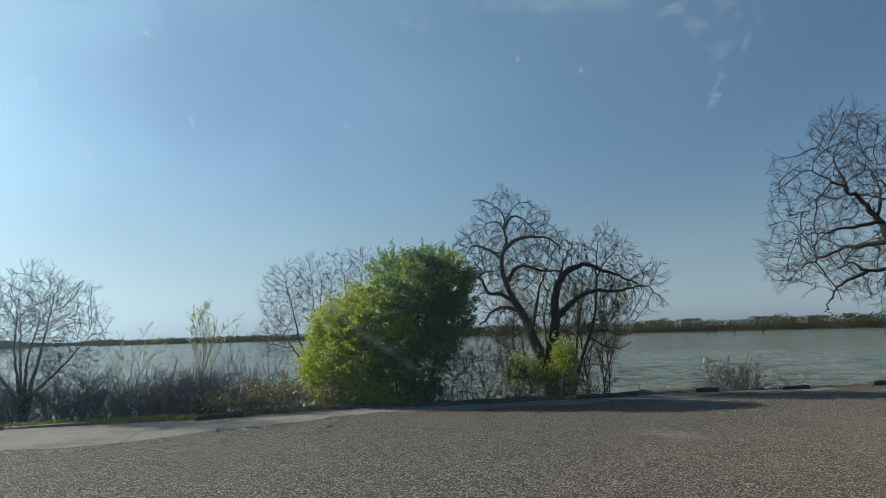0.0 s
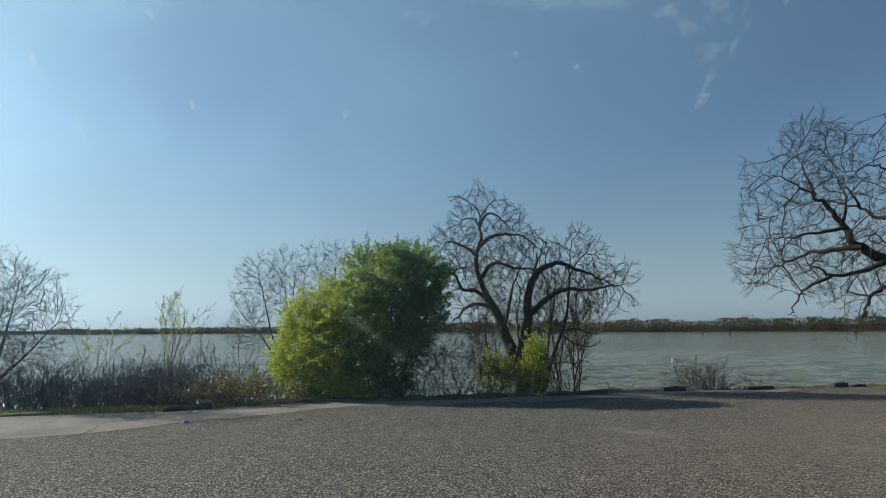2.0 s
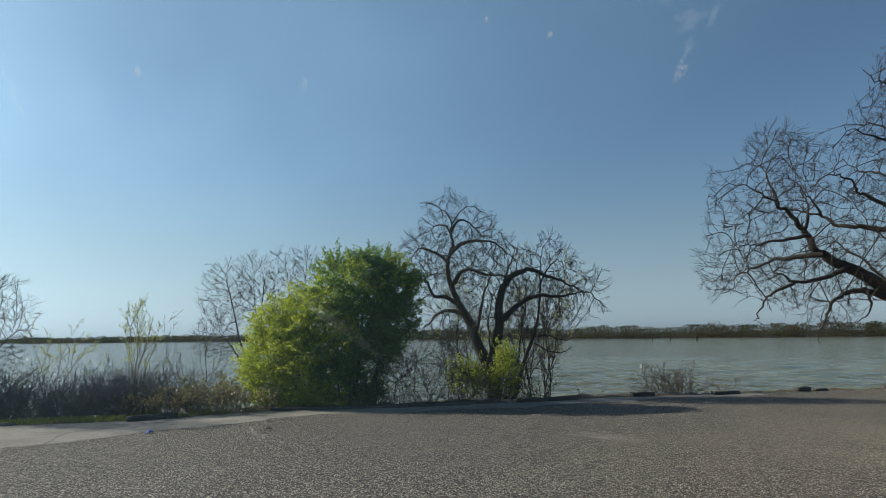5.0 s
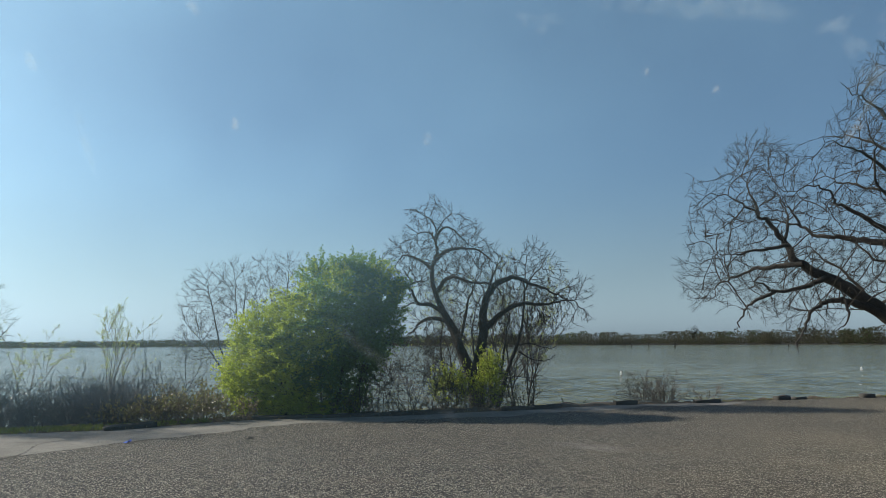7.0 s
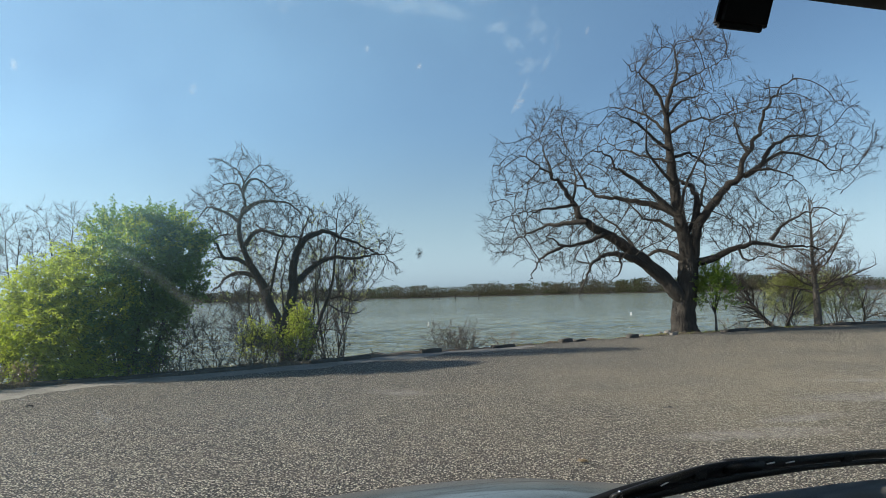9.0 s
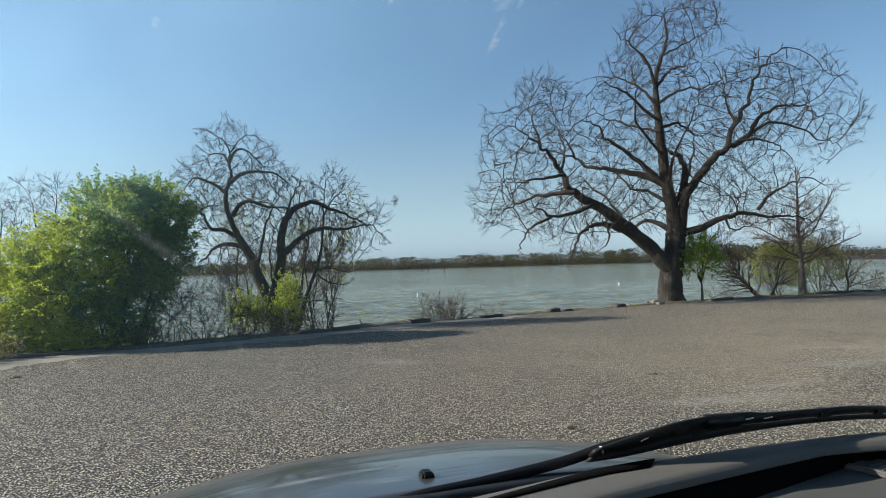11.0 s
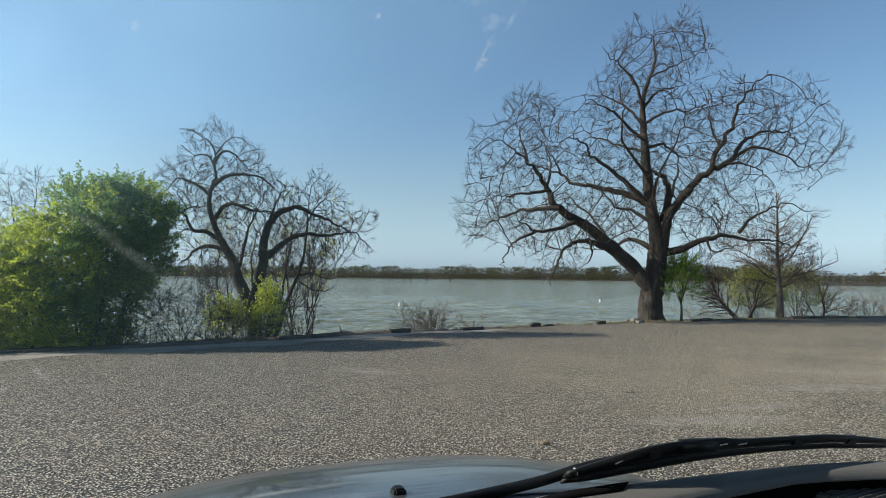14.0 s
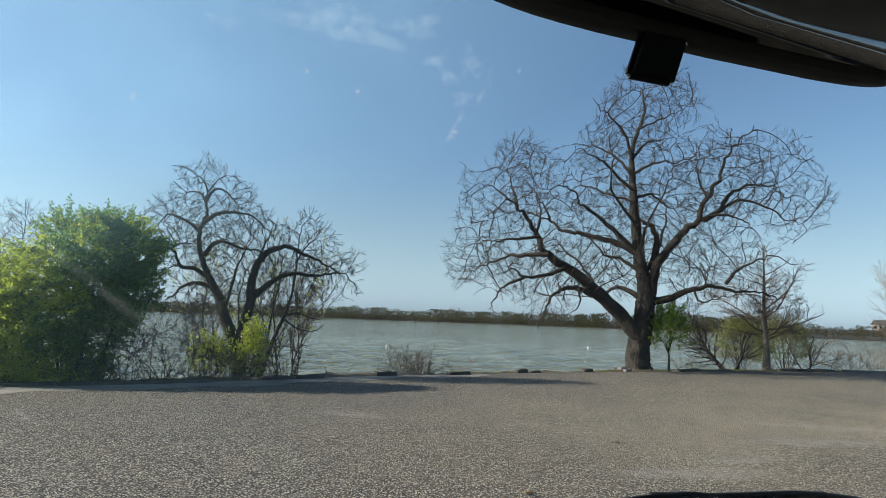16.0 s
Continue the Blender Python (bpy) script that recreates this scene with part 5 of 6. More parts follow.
# ---- kerb stones, grass, small things ----
def kerb():
    rng = np.random.default_rng(81)
    k = thing("kerb", 0.0, 0.0, 0, "broken line of low old concrete kerb stones along the lake bank", "kerb", kind="structure")
    seg = np.linalg.norm(np.diff(EDGE[:, :2], axis=0), axis=1)
    cum = np.concatenate([[0], np.cumsum(seg)])
    x_of = EDGE[:, 0]
    # stretches: from x, to x, block length, height, how dark
    for x0, x1, ln, h, mat in ((-14.5, -10.4, 1.5, 0.035, CONCRETE), (-9.0, -8.45, 0.75, 0.08, STONE), (-7.4, -4.1, 1.25, 0.055, STONE), (-3.3, -2.2, 0.9, 0.07, STONE),
                               (-1.12, -0.68, 0.45, 0.09, STONE), (0.55, 1.1, 0.6, 0.06, STONE), (2.4, 2.7, 0.3, 0.09, STONE), (2.8, 3.1, 0.25, 0.05, STONE), (4.4, 4.7, 0.3, 0.09, STONE), (5.75, 5.95, 0.25, 0.07, CONCRETE),
                               (7.5, 8.4, 0.9, 0.07, STONE), (11.6, 13.8, 0.9, 0.07, STONE), (14.2, 18.0, 1.2, 0.06, CONCRETE)):
        s0, s1 = np.interp((x0, x1), x_of, cum)
        n = max(1, int(round((s1 - s0) / ln)))
        for i in range(n):
            s = s0 + (s1 - s0) * (i + 0.5) / n
            x = np.interp(s, cum, EDGE[:, 0])
            y = np.interp(s, cum, EDGE[:, 1])
            j = min(len(EDGE) - 2, int(np.searchsorted(cum, s)))
            a = math.degrees(math.atan2(*(EDGE[j + 1] - EDGE[j - 1])[[1, 0]]))
            L = (s1 - s0) / n - 0.025
            me = box_mesh("kerb_stone", L, 0.17, h + 0.1, mat, 0.01, rng, 0.012 if mat is CONCRETE else 0.02)
            ob = part("kerb_stone", me, k)
            ob.matrix_local = pose(x, y, (h - 0.1) / 2, rng.uniform(-2, 2), rng.uniform(-2, 2), a + rng.uniform(-2, 2))


kerb()


def tufts(name, mat, seed, x0, x1, off0, off1, n, length, label):
    rng = np.random.default_rng(seed)
    pos, out = [], []
    for _ in range(n):
        e, o = edge_at(rng.uniform(x0, x1))
        p = e + o * rng.uniform(off0, off1) + np.array((*rng.normal(0, 0.05, 2), 0.0))
        pos.append(p)
        out.append((0, 0, 1.0))
    tagged(new(name, leaf_mesh(name, mat, rng, pos, np.array(out), length, length * 0.22, 0.5)), label, "grass", kind="stuff")


tufts("grass", GRASS, 82, -14.5, -7.9, 0.06, 0.55, 6500, 0.075, "narrow strip of short green grass behind the kerb")
tufts("shore_grass", GRASS, 83, 0.9, 5.8, 0.05, 0.22, 900, 0.04, "thin strip of short grass at the shore edge")
tufts("leaf_litter", LEAF_DEAD, 84, -13.0, -3.0, -0.12, 0.9, 2600, 0.055, "scattered dead brown leaves along the kerb")
tufts("dry_grass", LEAF_OLIVE, 85, 5.0, 16, 0.03, 0.4, 1500, 0.06, "sparse dry grass along the kerb")

# cracks in the old paving
def crack(name, pts, wide, seed):
    rng = np.random.default_rng(seed)
    line = smooth_line([(x, y, 0.0) for x, y in pts], 14 * len(pts))
    line[:, :2] += rng.normal(0, 0.022, (len(line), 2))
    t = np.gradient(line, axis=0)
    t /= np.linalg.norm(t, axis=1)[:, None]
    side = np.stack([-t[:, 1], t[:, 0], 0 * t[:, 0]], 1)
    w = wide * rng.uniform(0.3, 1.2, len(line))[:, None] * np.sin(np.linspace(0.15, 2.99, len(line)))[:, None]
    v = np.vstack([line + side * w, line - side * w])
    v[:, 2] = 0.0075
    n = len(line)
    k = np.arange(n - 1)
    me = mesh_of(name, v, np.stack([k + n, k + n + 1, k + 1, k], 1), CRACK)
    part(name, me, bpy.data.objects["pavement"])


crack("crack", [(-7.75, 5.2), (-7.95, 6.04), (-7.98, 6.37), (-8.1, 6.81), (-8.63, 7.53), (-8.65, 7.9), (-8.4, 8.6)], 0.012, 1)
crack("crack", [(-9.6, 5.6), (-9.28, 6.2), (-8.7, 6.5), (-8.1, 6.75)], 0.011, 2)
crack("crack", [(-10.9, 6.6), (-10.1, 7.0), (-9.2, 7.6), (-8.65, 7.75)], 0.009, 3)

# buoys, stumps in the lake
def buoy(x, y):
    b = thing("buoy", x, y, -1.0, "small white marker buoy floating on the lake", "buoy", "marker buoys")
    bm = bmesh.new()
    bmesh.ops.create_cone(bm, cap_ends=True, segments=14, radius1=0.075, radius2=0.06, depth=0.30, matrix=Matrix.Translation((0, 0, 0.10)))
    bmesh.ops.bevel(bm, geom=bm.edges[:], offset=0.02, segments=2, affect="EDGES")
    part("post", from_bm("post", bm, WHITE, True), b)
    bm = bmesh.new()
    bmesh.ops.create_cone(bm, cap_ends=True, segments=14, radius1=0.10, radius2=0.085, depth=0.08, matrix=Matrix.Translation((0, 0, 0.0)))
    part("float", from_bm("float", bm, WHITE, True), b)


buoy(14.62, 59.72)
buoy(-2.93, 49.6)
rng = np.random.default_rng(86)
for x, y in ((4.1, 225), (-4, 232), (-9.5, 228), (-12, 236), (-36, 215), (-38.5, 216), (-230, 330), (-236, 332)):
    tb = Tubes()
    d = 1.0 + math.hypot(x, y) / 400
    for k in range(2):
        tb.add(smooth_line([(0, 0, -0.5), (rng.normal(0, 0.2), 0, 0.9 * d), (rng.normal(0, 0.5), 0.1, 1.6 * d)], 6), np.linspace(0.14, 0.05, 6), 6)
    st = thing("stump", x, y, -1.0, "dead forked stump standing in the lake", "stump", "stumps in the lake")
    part("trunk", tb.mesh("trunk", BARK_DARK), st)

# houses on the far right shore
def house(x, y, turn, w, label):
    h = thing("house", x, y, 2.0, label, "house", "far houses", turn=turn)
    part("wall", box_mesh("wall", w, 7, 3.0, PALE_WALL, 0.02, m=Matrix.Translation((0, 0, 1.5))), h)
    bm = bmesh.new()
    v = [bm.verts.new(c) for c in ((-w / 2 - 0.5, -4, 3), (w / 2 + 0.5, -4, 3), (w / 2 + 0.5, 4, 3), (-w / 2 - 0.5, 4, 3), (-w / 2 + 1, 0, 5.2), (w / 2 - 1, 0, 5.2))]
    for f in ((0, 1, 5, 4), (1, 2, 5), (2, 3, 4, 5), (3, 0, 4), (3, 2, 1, 0)):
        bm.faces.new([v[i] for i in f])
    part("roof", from_bm("roof", bm, STONE), h)
    for i in (-0.3, 0.0, 0.3):
        part("window", box_mesh("window", 1.3, 0.12, 1.2, BLACK, 0.01, m=Matrix.Translation((i * w, -3.52, 1.7))), h)


house(212, 305, -34, 7, "pale low house among trees on the far shore")


# small stones at the foot of the big tree
rng = np.random.default_rng(88)
for x, y, r in ((5.85, 19.75, 0.12), (5.62, 19.68, 0.08), (6.12, 19.82, 0.07), (4.95, 19.2, 0.06)):
    bm = bmesh.new()
    bmesh.ops.create_icosphere(bm, subdivisions=2, radius=r, matrix=Matrix.Diagonal((1.3, 0.9, 0.65, 1)))
    for v in bm.verts:
        v.co *= rng.uniform(0.86, 1.12)
    rock = new("stone", from_bm("stone", bm, CONCRETE, False))
    rock.matrix_world = pose(x, y, r * 0.35, 0, 0, rng.uniform(0, 180))
    tagged(rock, "small weathered grey stone at the lot's edge by the big tree", "stone", "stones by the tree")

# litter on the asphalt
def litter(name, x, y, mat, size, seed, label, category):
    rng = np.random.default_rng(seed)
    bm = bmesh.new()
    bmesh.ops.create_grid(bm, x_segments=4, y_segments=3, size=0.5)
    for v in bm.verts:
        v.co = Vector((v.co.x * size * 2, v.co.y * size, 0.008 + abs(rng.normal(0, 0.012)) + 0.03 * v.co.y ** 2))
    bmesh.ops.solidify(bm, geom=bm.faces[:], thickness=0.002)
    ob = new(name, from_bm(name, bm, mat, True))
    ob.matrix_world = pose(x, y, 0.004, 0, 0, seed * 37)
    tagged(ob, label, category)


litter("plastic_scrap", -7.49, 8.0, BLUE, 0.07, 3, "crumpled scrap of blue plastic on the pavement", "litter")
litter("fallen_leaf", 0.85, 5.35, LEAF_DEAD, 0.045, 4, "curled dead brown leaf on the asphalt", "leaf")
litter("fallen_leaf", 2.2, 7.63, STONE, 0.05, 5, "curled dark dead leaf on the asphalt", "leaf")
litter("fallen_leaf", -5.95, 8.74, STONE, 0.06, 6, "curled dark dead leaf on the asphalt", "leaf")


# ---- the car that carries the camera ----
CAR_TURN, MID = 20.0, 0.40
car = thing("car", 0.0, 0.0, 0, "dark grey car with dusty hood, black wipers and a dirty windshield", "car", turn=CAR_TURN)


def glass_y(z, x):
    """How far ahead the windshield lies at that height and side."""
    return 0.46 + (1.515 - z) * 0.99 - 0.12 * abs((x - MID) / 0.95) ** 6


def surface_mesh(name, fn, nu, nv, mat, thick=0.0):
    v = np.array([fn(i / (nu - 1), j / (nv - 1)) for i in range(nu) for j in range(nv)])
    f = np.array([(i * nv + j, (i + 1) * nv + j, (i + 1) * nv + j + 1, i * nv + j + 1) for i in range(nu - 1) for j in range(nv - 1)])
    me = mesh_of(name, v, f, mat, True)
    if thick:
        bm = bmesh.new()
        bm.from_mesh(me)
        bmesh.ops.recalc_face_normals(bm, faces=bm.faces[:])
        bmesh.ops.solidify(bm, geom=bm.faces[:], thickness=thick)
        bm.to_mesh(me)
        bm.free()
    return me


def glass_at(u, v):
    z = 0.985 + 0.70 * v
    x = MID + (u * 2 - 1) * (0.95 - 0.16 * v)
    return (x, glass_y(z, x), z)


pane = part("windshield", surface_mesh("windshield", glass_at, 25, 13, GLASS, 0.005), car, "clear windshield with dried specks, smudges and painted reflections")
pane.visible_shadow = False


def hood_z(x, y):
    s, u = y - 0.97, abs(x - MID + 0.06)
    crease = 0.010 * math.exp(-((u - 0.52) / 0.05) ** 2)
    return 0.985 - 0.02 * s - 0.206 * s * s - 0.40 * u ** 3 + crease - 1.2 * max(0, s - 0.85) ** 2


part("hood", surface_mesh("hood", lambda u, v: (MID + (2 * u - 1) * (0.80 - 0.10 * v), 0.985 + 0.95 * v, hood_z(MID + (2 * u - 1) * (0.80 - 0.10 * v), 0.985 + 0.95 * v)), 41, 25, PAINT, -0.02), car, "dusty glossy dark grey hood")
# cowl between hood and glass
part("cowl", surface_mesh("cowl", lambda u, v: (MID + (2 * u - 1) * 0.84, 0.955 + 0.075 * v - 0.12 * abs(2 * u - 1) ** 6, 0.955 + 0.01 * v - 0.30 * (0.84 * abs(2 * u - 1)) ** 3), 31, 4, BLACK, -0.02), car, "black plastic cowl")
bm = bmesh.new()
bmesh.ops.create_cone(bm, cap_ends=True, segments=4, radius1=0.022, radius2=0.013, depth=0.026, matrix=Matrix.Translation((0.306, 1.085, hood_z(0.306, 1.085) + 0.014)) @ Matrix.Diagonal((1, 1.3, 1.25, 1)) @ pose(0, 0, 0, 0, 0, 45))
bmesh.ops.bevel(bm, geom=bm.edges[:], offset=0.003, segments=2, affect="EDGES")
part("washer_nozzle", from_bm("washer_nozzle", bm, BLACK, False), car, "small black washer nozzle on the hood")


def ribbon(name, top, low, deep, mat):
    """A solid strip between two lines."""
    off = np.array((0, deep / 2, 0))
    rings = np.stack([top - off, top * 0.98 + low * 0.02 + off, low + off, low - off], 1)
    n = len(top)
    i, j = np.meshgrid(np.arange(n - 1), np.arange(4), indexing="ij")
    k = (j + 1) % 4
    f = np.stack([i * 4 + j, i * 4 + k, i * 4 + 4 + k, i * 4 + 4 + j], -1).reshape(-1, 4)
    f = np.vstack([f, [(3, 2, 1, 0)], [(n * 4 - 4, n * 4 - 3, n * 4 - 2, n * 4 - 1)]])
    return mesh_of(name, rings.reshape(-1, 3), f, mat)


def wiper(label):
    w = part("wiper", None, car, label)
    line = smooth_line([(0.193, 1.009, 0.988), (0.279, 1.001, 1.0015), (0.373, 1.004, 1.0056), (0.52, 1.005, 1.019), (0.595, 0.992, 1.038), (0.678, 0.975, 1.054), (0.767, 0.962, 1.066), (0.83, 0.955, 1.072)], 34)
    tb = Tubes()
    tb.add(line, np.interp(np.arange(34), (0, 12, 20, 33), (0.0085, 0.0095, 0.009, 0.006)), 8)
    part("arm", tb.mesh("arm", BLACK), w, "black painted wiper arm")
    top = smooth_line([(0.548, 0.948, 1.050), (0.594, 0.938, 1.063), (0.639, 0.923, 1.077), (0.685, 0.912, 1.088), (0.740, 0.908, 1.092), (0.822, 0.909, 1.091), (0.879, 0.917, 1.083), (1.005, 0.924, 1.076), (1.094, 0.929, 1.071), (1.20, 0.944, 1.056), (1.302, 0.962, 1.038)], 44)
    low = smooth_line([(0.545, 0.968, 1.026), (0.60, 0.962, 1.028), (0.663, 0.956, 1.034), (0.772, 0.948, 1.043), (0.83, 0.946, 1.046), (0.958, 0.945, 1.047), (1.108, 0.953, 1.039), (1.21, 0.963, 1.028), (1.318, 0.974, 1.018)], 44)
    seam = top * 0.4 + low * 0.6
    part("blade_frame", ribbon("blade_frame", top, seam + np.array((0, 0, 0.0012)), 0.010, BLACK), w)
    part("rubber", ribbon("rubber", seam - np.array((0, 0, 0.0012)), low, 0.006, RUBBER), w, "worn black rubber edge")
    for i in (13, 17, 30, 37):
        part("claw", box_mesh("claw", 0.030, 0.016, 0.017, BLACK, 0.004, m=Matrix.Translation(tuple(top[i] * 0.7 + low[i] * 0.3)) @ pose(0, 0, 0, 0, 6, 0)), w)
    part("connector", box_mesh("connector", 0.085, 0.020, 0.022, BLACK, 0.006, m=Matrix.Translation((0.775, 0.914, 1.081)) @ pose(0, 0, 0, 0, 3, 0)), w, "black blade connector")
    for x, y, z in ((0.560, 0.946, 1.050),):
        part("rivet", box_mesh("rivet", 0.004, 0.008, 0.014, STEEL, 0.0015, m=pose(x, y, z, 0, -18, 12)), w)
    # small white slips painted in as highlights along the blade
    for u, ln in ((0.19, 0.016), (0.43, 0.010), (0.475, 0.016), (0.53, 0.018), (0.585, 0.020)):
        i = int(u * 43)
        at = top[i] * 0.72 + low[i] * 0.28 + np.array((0, -0.0062, 0))
        part("glint", box_mesh("glint", ln, 0.0014, 0.0022, WHITE, 0.0005, m=Matrix.Translation(tuple(at)) @ pose(0, 0, 0, 0, -18 if u < 0.3 else -3, 0)), w, "pale slip standing for a highlight")


wiper("black wiper arm and blade resting at the foot of the windshield")

# dashboard
def dash_rows(x):
    """Far edge, pad, drop and lower deck of the dashboard at that side."""
    far = min(glass_y(1.02, x) - 0.003, float(np.interp(x, (-0.6, 0.24, 0.534, 0.6), (0.715, 0.897, 0.950, 1.0))))
    near = min(far - 0.02, float(np.interp(x, (-0.5, 0.2, 0.474, 0.582, 0.697, 0.825, 0.965, 1.022, 1.133, 1.25), (0.64, 0.77, 0.829, 0.848, 0.862, 0.877, 0.891, 0.883, 0.861, 0.82))))
    deck = float(np.interp(x, (-0.5, 0.2, 0.474, 0.698, 0.805, 0.966, 1.064, 1.25, 1.33), (0.56, 0.70, 0.775, 0.835, 0.859, 0.894, 0.918, 0.88, 0.83)))
    return far, near, deck


def dash_part(rows):
    def at(u, v):
        x = MID + (2 * u - 1) * 0.93
        line = rows(*dash_rows(x))
        k = v * (len(line) - 1)
        i = min(int(k), len(line) - 2)
        (a0, z0), (a1, z1) = line[i], line[i + 1]
        return (x, a0 + (a1 - a0) * (k - i), z0 + (z1 - z0) * (k - i))
    return at


dash = part("dashboard", surface_mesh("dashboard", dash_part(lambda f, n, k: ((f, 1.005), (f - 0.004, 1.016), (f - 0.008, 1.019), (n + 0.014, 1.021), (n + 0.006, 1.0195), (n, 1.014), (n - 0.003, 1.005))), 61, 19, DASH, -0.002), car, "grained dark grey plastic dashboard top")
part("seal", surface_mesh("seal", lambda u, v: (MID + (2 * u - 1) * 0.93, dash_rows(MID + (2 * u - 1) * 0.93)[0] * (1 - v) + (glass_y(0.995, MID + (2 * u - 1) * 0.93) - 0.004) * v, 1.000 - 0.004 * v), 61, 3, TRIM_SHADE, -0.002), dash, "black seal at the foot of the windshield")
# the shade under the pad is put into the recess colour
part("recess", surface_mesh("recess", dash_part(lambda f, n, k: ((n + 0.002, 1.009), (0.7 * n + 0.3 * k, 0.992), (0.3 * n + 0.7 * k, 0.976), (k - 0.004, 0.963))), 61, 10, TRIM_SHADE, -0.002), dash, "curved recess under the pad, coloured black for its shade")
part("deck", surface_mesh("deck", dash_part(lambda f, n, k: ((k + 0.002, 0.958), (k, 0.968), (k - 0.006, 0.970), (k - 0.15, 0.968), (k - 0.30, 0.958), (k - 0.36, 0.92), (k - 0.38, 0.81))), 61, 25, DECK, -0.002), dash, "lower dashboard deck with a fine woven grain")


def slot_at(u, v):
    x = -0.25 + 0.91 * u - 0.035 * (1 - v) * u
    edge = float(np.interp(x, (-0.25, 0.29, 0.54, 0.66), (0.735, 0.874, 0.937, 0.943)))
    return (x, edge - float(np.interp(x, (0.3, 0.52, 0.6), (0.012, 0.026, 0.030))) * (1 - v), 1.0245)


# flat black sheet painted for the shade inside the slot
part("defroster_slot", surface_mesh("defroster_slot", slot_at, 24, 3, TRIM_SHADE, 0.002), dash, "defroster slot, a flat black strip for its shade")
VENT = pose(1.225, 0.868, 0.973, 0, 0, 10)
vent = part("air_vent", box_mesh("air_vent", 0.36, 0.135, 0.006, TRIM_SHADE, 0.002, m=VENT), car, "black slatted air vent")
part("vent_frame", box_mesh("vent_frame", 0.375, 0.010, 0.012, DASH, 0.003, m=VENT @ pose(0, 0.070, 0.003)), vent)
part("vent_frame", box_mesh("vent_frame", 0.012, 0.150, 0.012, DASH, 0.003, m=VENT @ pose(-0.183, 0, 0.003)), vent)
for i in range(11):
    part("slat", box_mesh("slat", 0.355, 0.0048, 0.007, DASH, 0.001, m=VENT @ pose(0, 0.056 - 0.0118 * i, 0.006, -20)), vent)

# rear-view mirror
mirror = part("mirror", None, car, "black rear-view mirror with a dimming lever")


def mirror_shape(grow_by, depth, back):
    bm = bmesh.new()
    ring = []
    for i in range(48):
        a = 2 * math.pi * i / 48
        c, s = math.cos(a), math.sin(a)
        x = 0.008 + (0.202 + grow_by) * math.copysign(abs(c) ** 0.38, c)
        z = (0.036 + grow_by) * math.copysign(abs(s) ** 0.6, s) + 0.004 * (1 - ((x - 0.008) / 0.22) ** 2) * (-1 if s < 0 else 1)
        ring.append((x, z))
    layers = []
    for k, (y, sc) in enumerate(((back, 1.0), (back + depth * 0.6, 0.98), (back + depth, 0.72))):
        layers.append([bm.verts.new((x * sc, y, z * sc)) for x, z in ring])
    for a, b in zip(layers, layers[1:]):
        for i in range(48):
            bm.faces.new((a[i], a[(i + 1) % 48], b[(i + 1) % 48], b[i]))
    bm.faces.new(layers[0][::-1])
    bm.faces.new(layers[-1])
    return bm


part("housing", from_bm("housing", mirror_shape(0.0, 0.035, 0.0), LINING, True), mirror)
MIRROR = plain("mirror_glass", (0.10, 0.095, 0.085), 0.05, 1.0, 60.0, 0.0)
part("mirror_glass", from_bm("mirror_glass", mirror_shape(-0.005, 0.002, -0.003), MIRROR, True), mirror)
part("lever", box_mesh("lever", 0.036, 0.008, 0.040, BLACK, 0.003, m=pose(-0.047, 0.008, -0.050) @ Matrix(((1, 0, 0.36, 0), (0, 1, 0, 0), (0, 0, 1, 0), (0, 0, 0, 1)))), mirror, "black dimming lever")
part("rivet", box_mesh("rivet", 0.005, 0.005, 0.007, STEEL, 0.002, m=pose(-0.028, 0.006, -0.040)), mirror)
tb = Tubes()
tb.add(smooth_line([(0, 0.03, 0.005), (0, 0.05, 0.03), (0, 0.06, 0.06)], 8), np.full(8, 0.009), 8)
part("stem", tb.mesh("stem", BLACK), mirror)
mirror.matrix_local = pose(0.300, 0.295, 1.5935, 0, 0, 0)

# dirt and painted reflections on the windshield: side, height, half width, half height, lean
def film(x, z, rx, rz, lean, mat, name, label="", n=5, m=22, ragged=0.0):
    v, thick = [], []
    for i in range(n):
        for j in range(m):
            k, a = i / (n - 1), 2 * math.pi * j / m
            k_rim = k * (1 + ragged * (0.6 * math.sin(3 * a + 40 * x) + 0.4 * math.sin(5 * a + 90 * z)))
            px, pz = rx * k_rim * math.cos(a), rz * k_rim * math.sin(a)
            c, s = math.cos(radians(lean)), math.sin(radians(lean))
            X, Z = x + px * c - pz * s, z + px * s + pz * c
            Z = min(max(Z, 1.0), 1.675)
            reach = 0.945 - 0.16 * (Z - 0.985) / 0.70
            X = min(max(X, MID - reach), MID + reach)
            v.append((X, glass_y(Z, X) - 0.0075, Z))
            thick.append((1 - k) ** (0.45 if ragged else 0.8))
    f = [(i * m + j, i * m + (j + 1) % m, (i + 1) * m + (j + 1) % m, (i + 1) * m + j) for i in range(n - 1) for j in range(m)]
    me = mesh_of(name, v, f, mat, True)
    at = me.attributes.new("thick", "FLOAT", "POINT")
    at.data.foreach_set("value", thick)
    ob = part(name, me, pane, label)
    ob.visible_shadow = False


rng = np.random.default_rng(95)
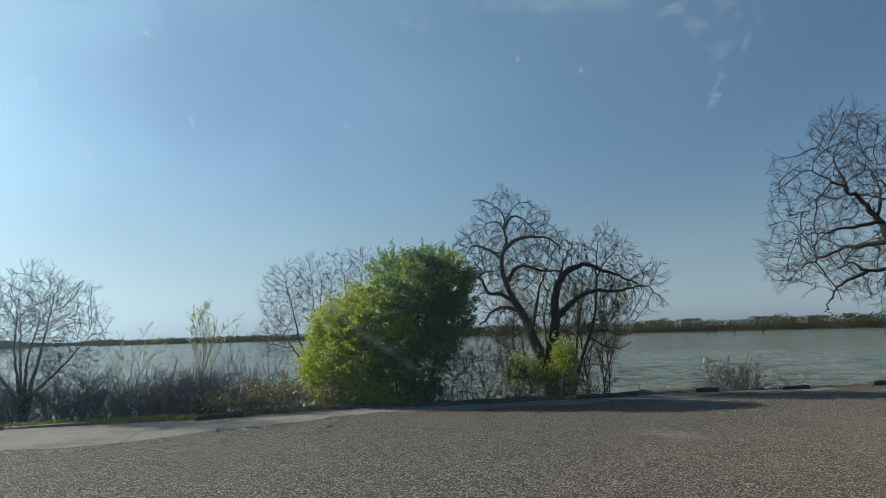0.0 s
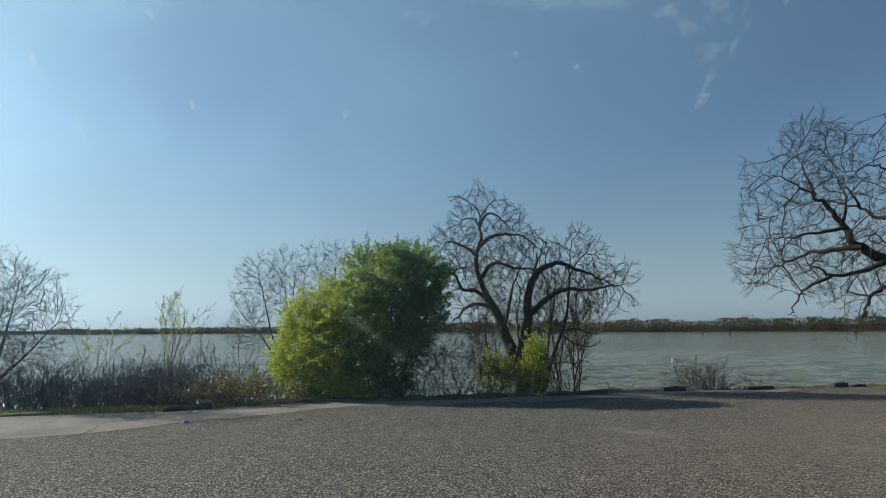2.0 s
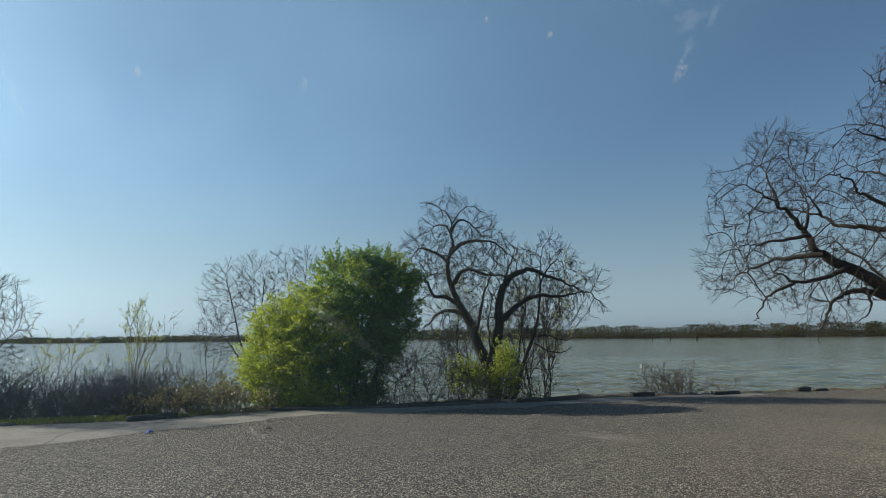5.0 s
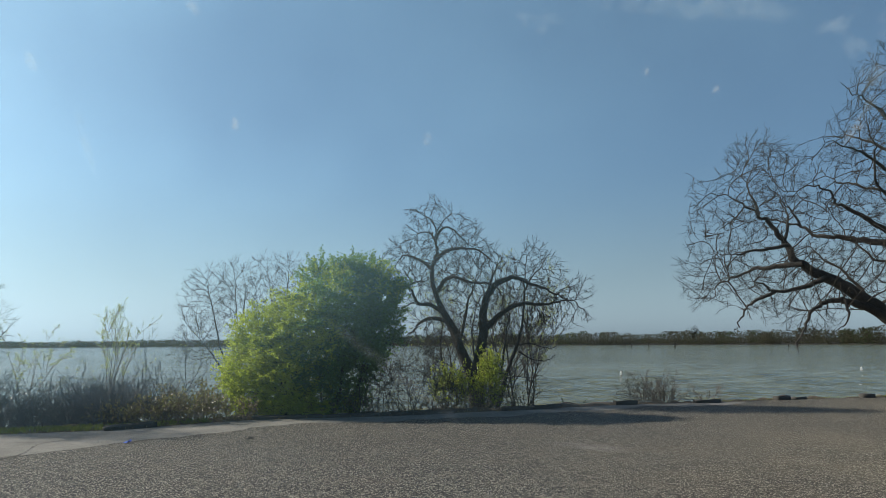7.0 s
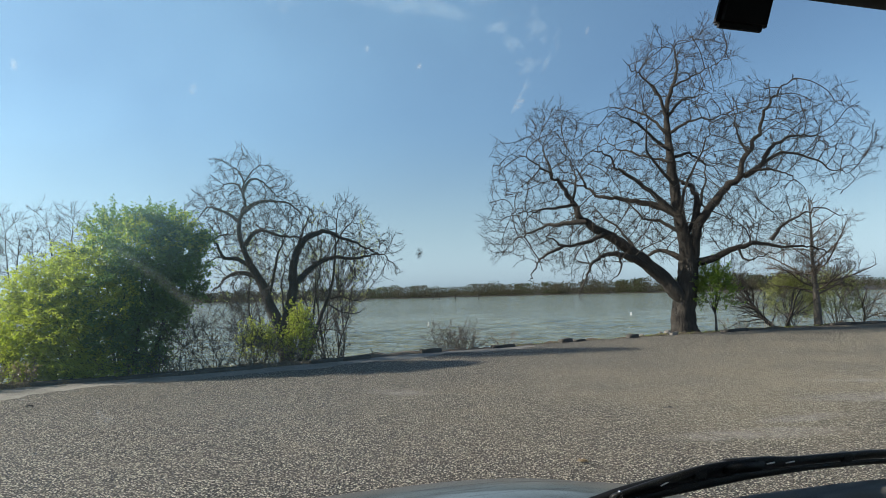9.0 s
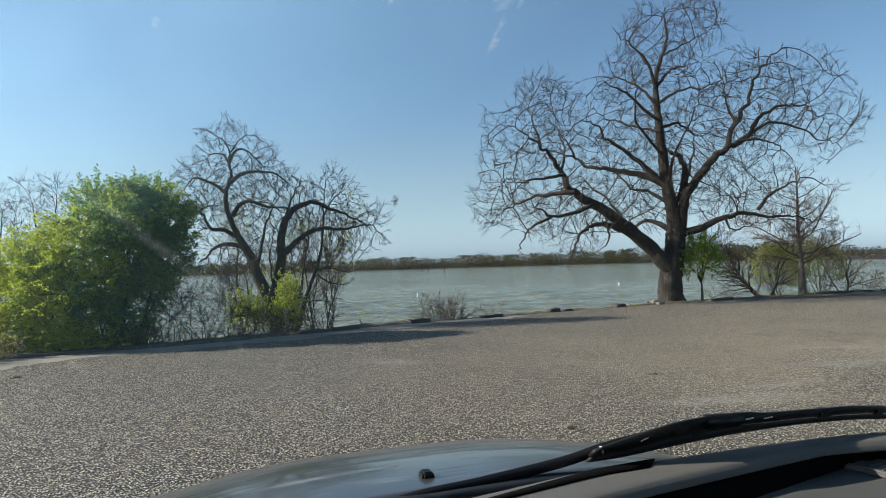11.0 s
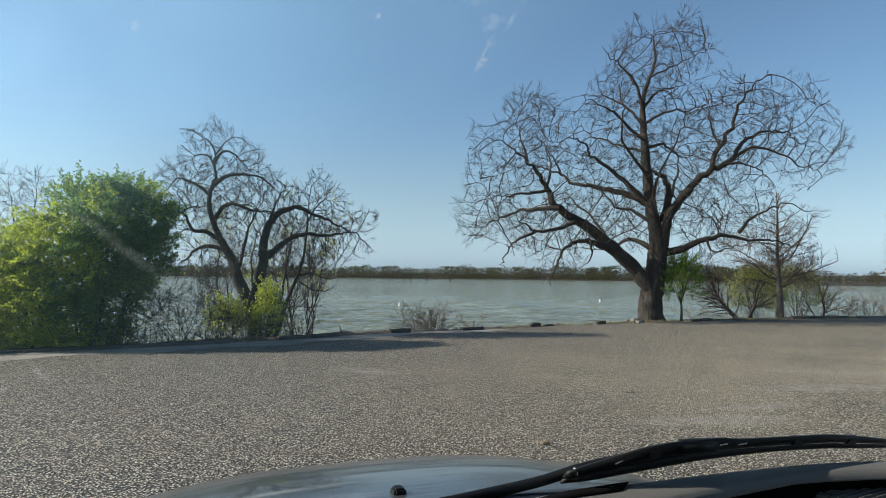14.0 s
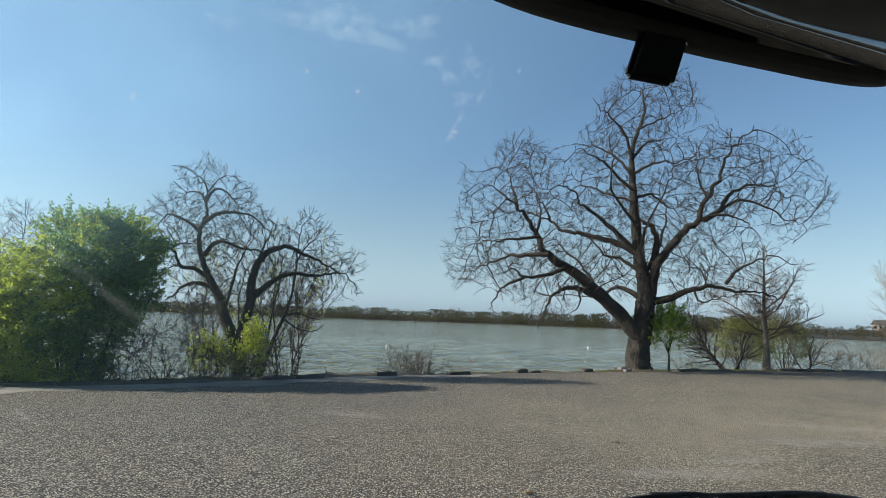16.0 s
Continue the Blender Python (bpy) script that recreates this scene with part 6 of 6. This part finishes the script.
for x, z, r in ((-0.161, 1.561, 0.0045), (-0.054, 1.514, 0.004), (-0.10, 1.19, 0.004), (-0.33, 1.545, 0.008), (-0.24, 1.54, 0.004), (0.093, 1.534, 0.003), (-0.2, 1.298, 0.004),
                (0.055, 1.541, 0.003), (-0.152, 1.519, 0.0035), (0.21, 1.561, 0.0025), (-0.139, 1.27, 0.006), (-0.205, 1.239, 0.005), (-0.145, 1.277, 0.006)):
    film(x, z, r * 0.75, r * 0.75 * rng.uniform(1, 1.6), rng.uniform(-30, 30), SPECK, "speck")
film(0.174, 1.518, 0.0042, 0.0055, -15, SPECK, "speck", ragged=0.3)
film(0.176, 1.528, 0.0030, 0.0060, -14, SMUDGE_REFLECTION, "smudge_reflection", ragged=0.4)
film(0.645, 1.440, 0.0035, 0.0050, 20, SMUDGE_REFLECTION, "smudge_reflection", ragged=0.4)
film(-0.228, 1.51, 0.003, 0.015, -5, SMUDGE_REFLECTION, "streak")
film(-0.070, 1.383, 0.0055, 0.072, 50, STREAK, "streak", "pale wiped streak")
film(0.0, 1.28, 0.0025, 0.012, 25, SMUDGE_REFLECTION, "streak")
film(0.124, 1.413, 0.0035, 0.0055, 10, BUG, "insect_mark", "dark squashed insect mark")
# pale reflections in the glass, painted as ragged film patches
for x, z, rx, rz, lean in ((0.072, 1.567, 0.044, 0.010, -3), (-0.001, 1.558, 0.011, 0.0035, 0), (0.144, 1.559, 0.011, 0.004, 22), (0.156, 1.551, 0.012, 0.004, -20), (0.173, 1.540, 0.009, 0.005, 8),
                           (0.170, 1.560, 0.012, 0.007, -35), (0.188, 1.549, 0.0035, 0.013, -8), (0.122, 1.573, 0.020, 0.007, 4)):
    film(x, z, rx, rz, lean, SMUDGE_REFLECTION, "smudge_reflection", ragged=0.45)

# the rest of the body, closing the cabin
def pillar(side):
    tb = Tubes()
    pts = [(MID + side * (0.965 - 0.16 * k), glass_y(0.985 + 0.70 * k, MID + side * (0.94 - 0.16 * k)) - 0.01, 0.985 + 0.70 * k) for k in np.linspace(-0.02, 1.0, 12)]
    tb.add(np.array(pts), np.full(12, 0.032), 8)
    part("pillar", tb.mesh("pillar", LINING), car)


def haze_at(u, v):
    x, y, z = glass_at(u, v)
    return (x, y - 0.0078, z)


# sun glare painted over the glass, strongest upper left, faintly lifting the darks
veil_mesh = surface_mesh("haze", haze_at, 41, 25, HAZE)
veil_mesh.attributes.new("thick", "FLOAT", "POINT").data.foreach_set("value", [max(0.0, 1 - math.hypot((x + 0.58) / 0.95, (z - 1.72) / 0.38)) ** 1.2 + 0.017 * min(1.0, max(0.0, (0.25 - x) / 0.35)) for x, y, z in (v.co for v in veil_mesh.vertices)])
part("haze", veil_mesh, pane, "thin dust veil with sun glare painted in, strongest upper left").visible_shadow = False
pillar(-1)
# solid unseen panel, added to darken what the mirror reflects
part("unseen_rear_panel", box_mesh("unseen_rear_panel", 1.70, 0.06, 1.05, LINING, 0.02, m=pose(MID, -1.45, 1.15, 8)), car)
pillar(1)
part("roof", surface_mesh("roof", lambda u, v: (MID + (2 * u - 1) * 0.80, 0.30 - 0.28 * abs(2 * u - 1) ** 4 - 2.1 * v, 1.70 + 0.03 * math.sin(math.pi * v) - 0.05 * abs(2 * u - 1) ** 3), 17, 13, PAINT, 0.04), car, "dark grey roof")
part("headliner", surface_mesh("headliner", lambda u, v: (MID + (2 * u - 1) * 0.76, 0.24 - 0.26 * abs(2 * u - 1) ** 4 - 2.0 * v, 1.648 + 0.03 * math.sin(math.pi * v) - 0.05 * abs(2 * u - 1) ** 3), 17, 13, LINING, 0.02), car, "dark brown fabric headliner")
for s in (-1, 1):
    part("door", surface_mesh("door", lambda u, v: (MID + s * (0.93 - 0.05 * abs(2 * v - 1) ** 2), 0.62 - 2.5 * u, 0.30 + 0.66 * v), 9, 9, PAINT, 0.04), car)
    part("fender", surface_mesh("fender", lambda u, v: (MID + s * (0.93 - 0.12 * v ** 3 - 0.12 * u * u), 0.62 + 1.25 * u, 0.42 + (hood_z(MID + 0.75, 0.985 + 0.9 * u) - 0.42) * v), 13, 9, PAINT, 0.03), car)
    part("rear_pillar", box_mesh("rear_pillar", 0.06, 0.35, 0.76, PAINT, 0.02, m=pose(MID + s * 0.84, -1.66, 1.32, 10, -s * 8, 0)), car)
part("bumper", box_mesh("bumper", 1.62, 0.14, 0.42, PAINT, 0.05, m=Matrix.Translation((MID, 1.90, 0.50))), car)
part("tailgate", box_mesh("tailgate", 1.80, 0.10, 0.72, PAINT, 0.04, m=Matrix.Translation((MID, -1.90, 0.62))), car)
part("floor_pan", box_mesh("floor_pan", 1.78, 3.7, 0.06, LINING, 0.01, m=Matrix.Translation((MID, 0.0, 0.30))), car)
for sx in (-0.80, 0.80):
    for y in (1.25, -1.30):
        wheel = part("wheel", None, car)
        bm = bmesh.new()
        bmesh.ops.create_cone(bm, cap_ends=True, segments=28, radius1=0.33, radius2=0.33, depth=0.21, matrix=pose(0, 0, 0, 0, 90, 0))
        bmesh.ops.bevel(bm, geom=[e for e in bm.edges if len(e.link_faces) == 2 and e.calc_face_angle() > 1], offset=0.04, segments=3, affect="EDGES")
        part("tyre", from_bm("tyre", bm, RUBBER, True), wheel)
        bm = bmesh.new()
        bmesh.ops.create_cone(bm, cap_ends=True, segments=24, radius1=0.21, radius2=0.21, depth=0.225, matrix=pose(0, 0, 0, 0, 90, 0))
        part("rim", from_bm("rim", bm, STEEL, False), wheel)
        wheel.matrix_local = pose(MID + sx, y, 0.33)
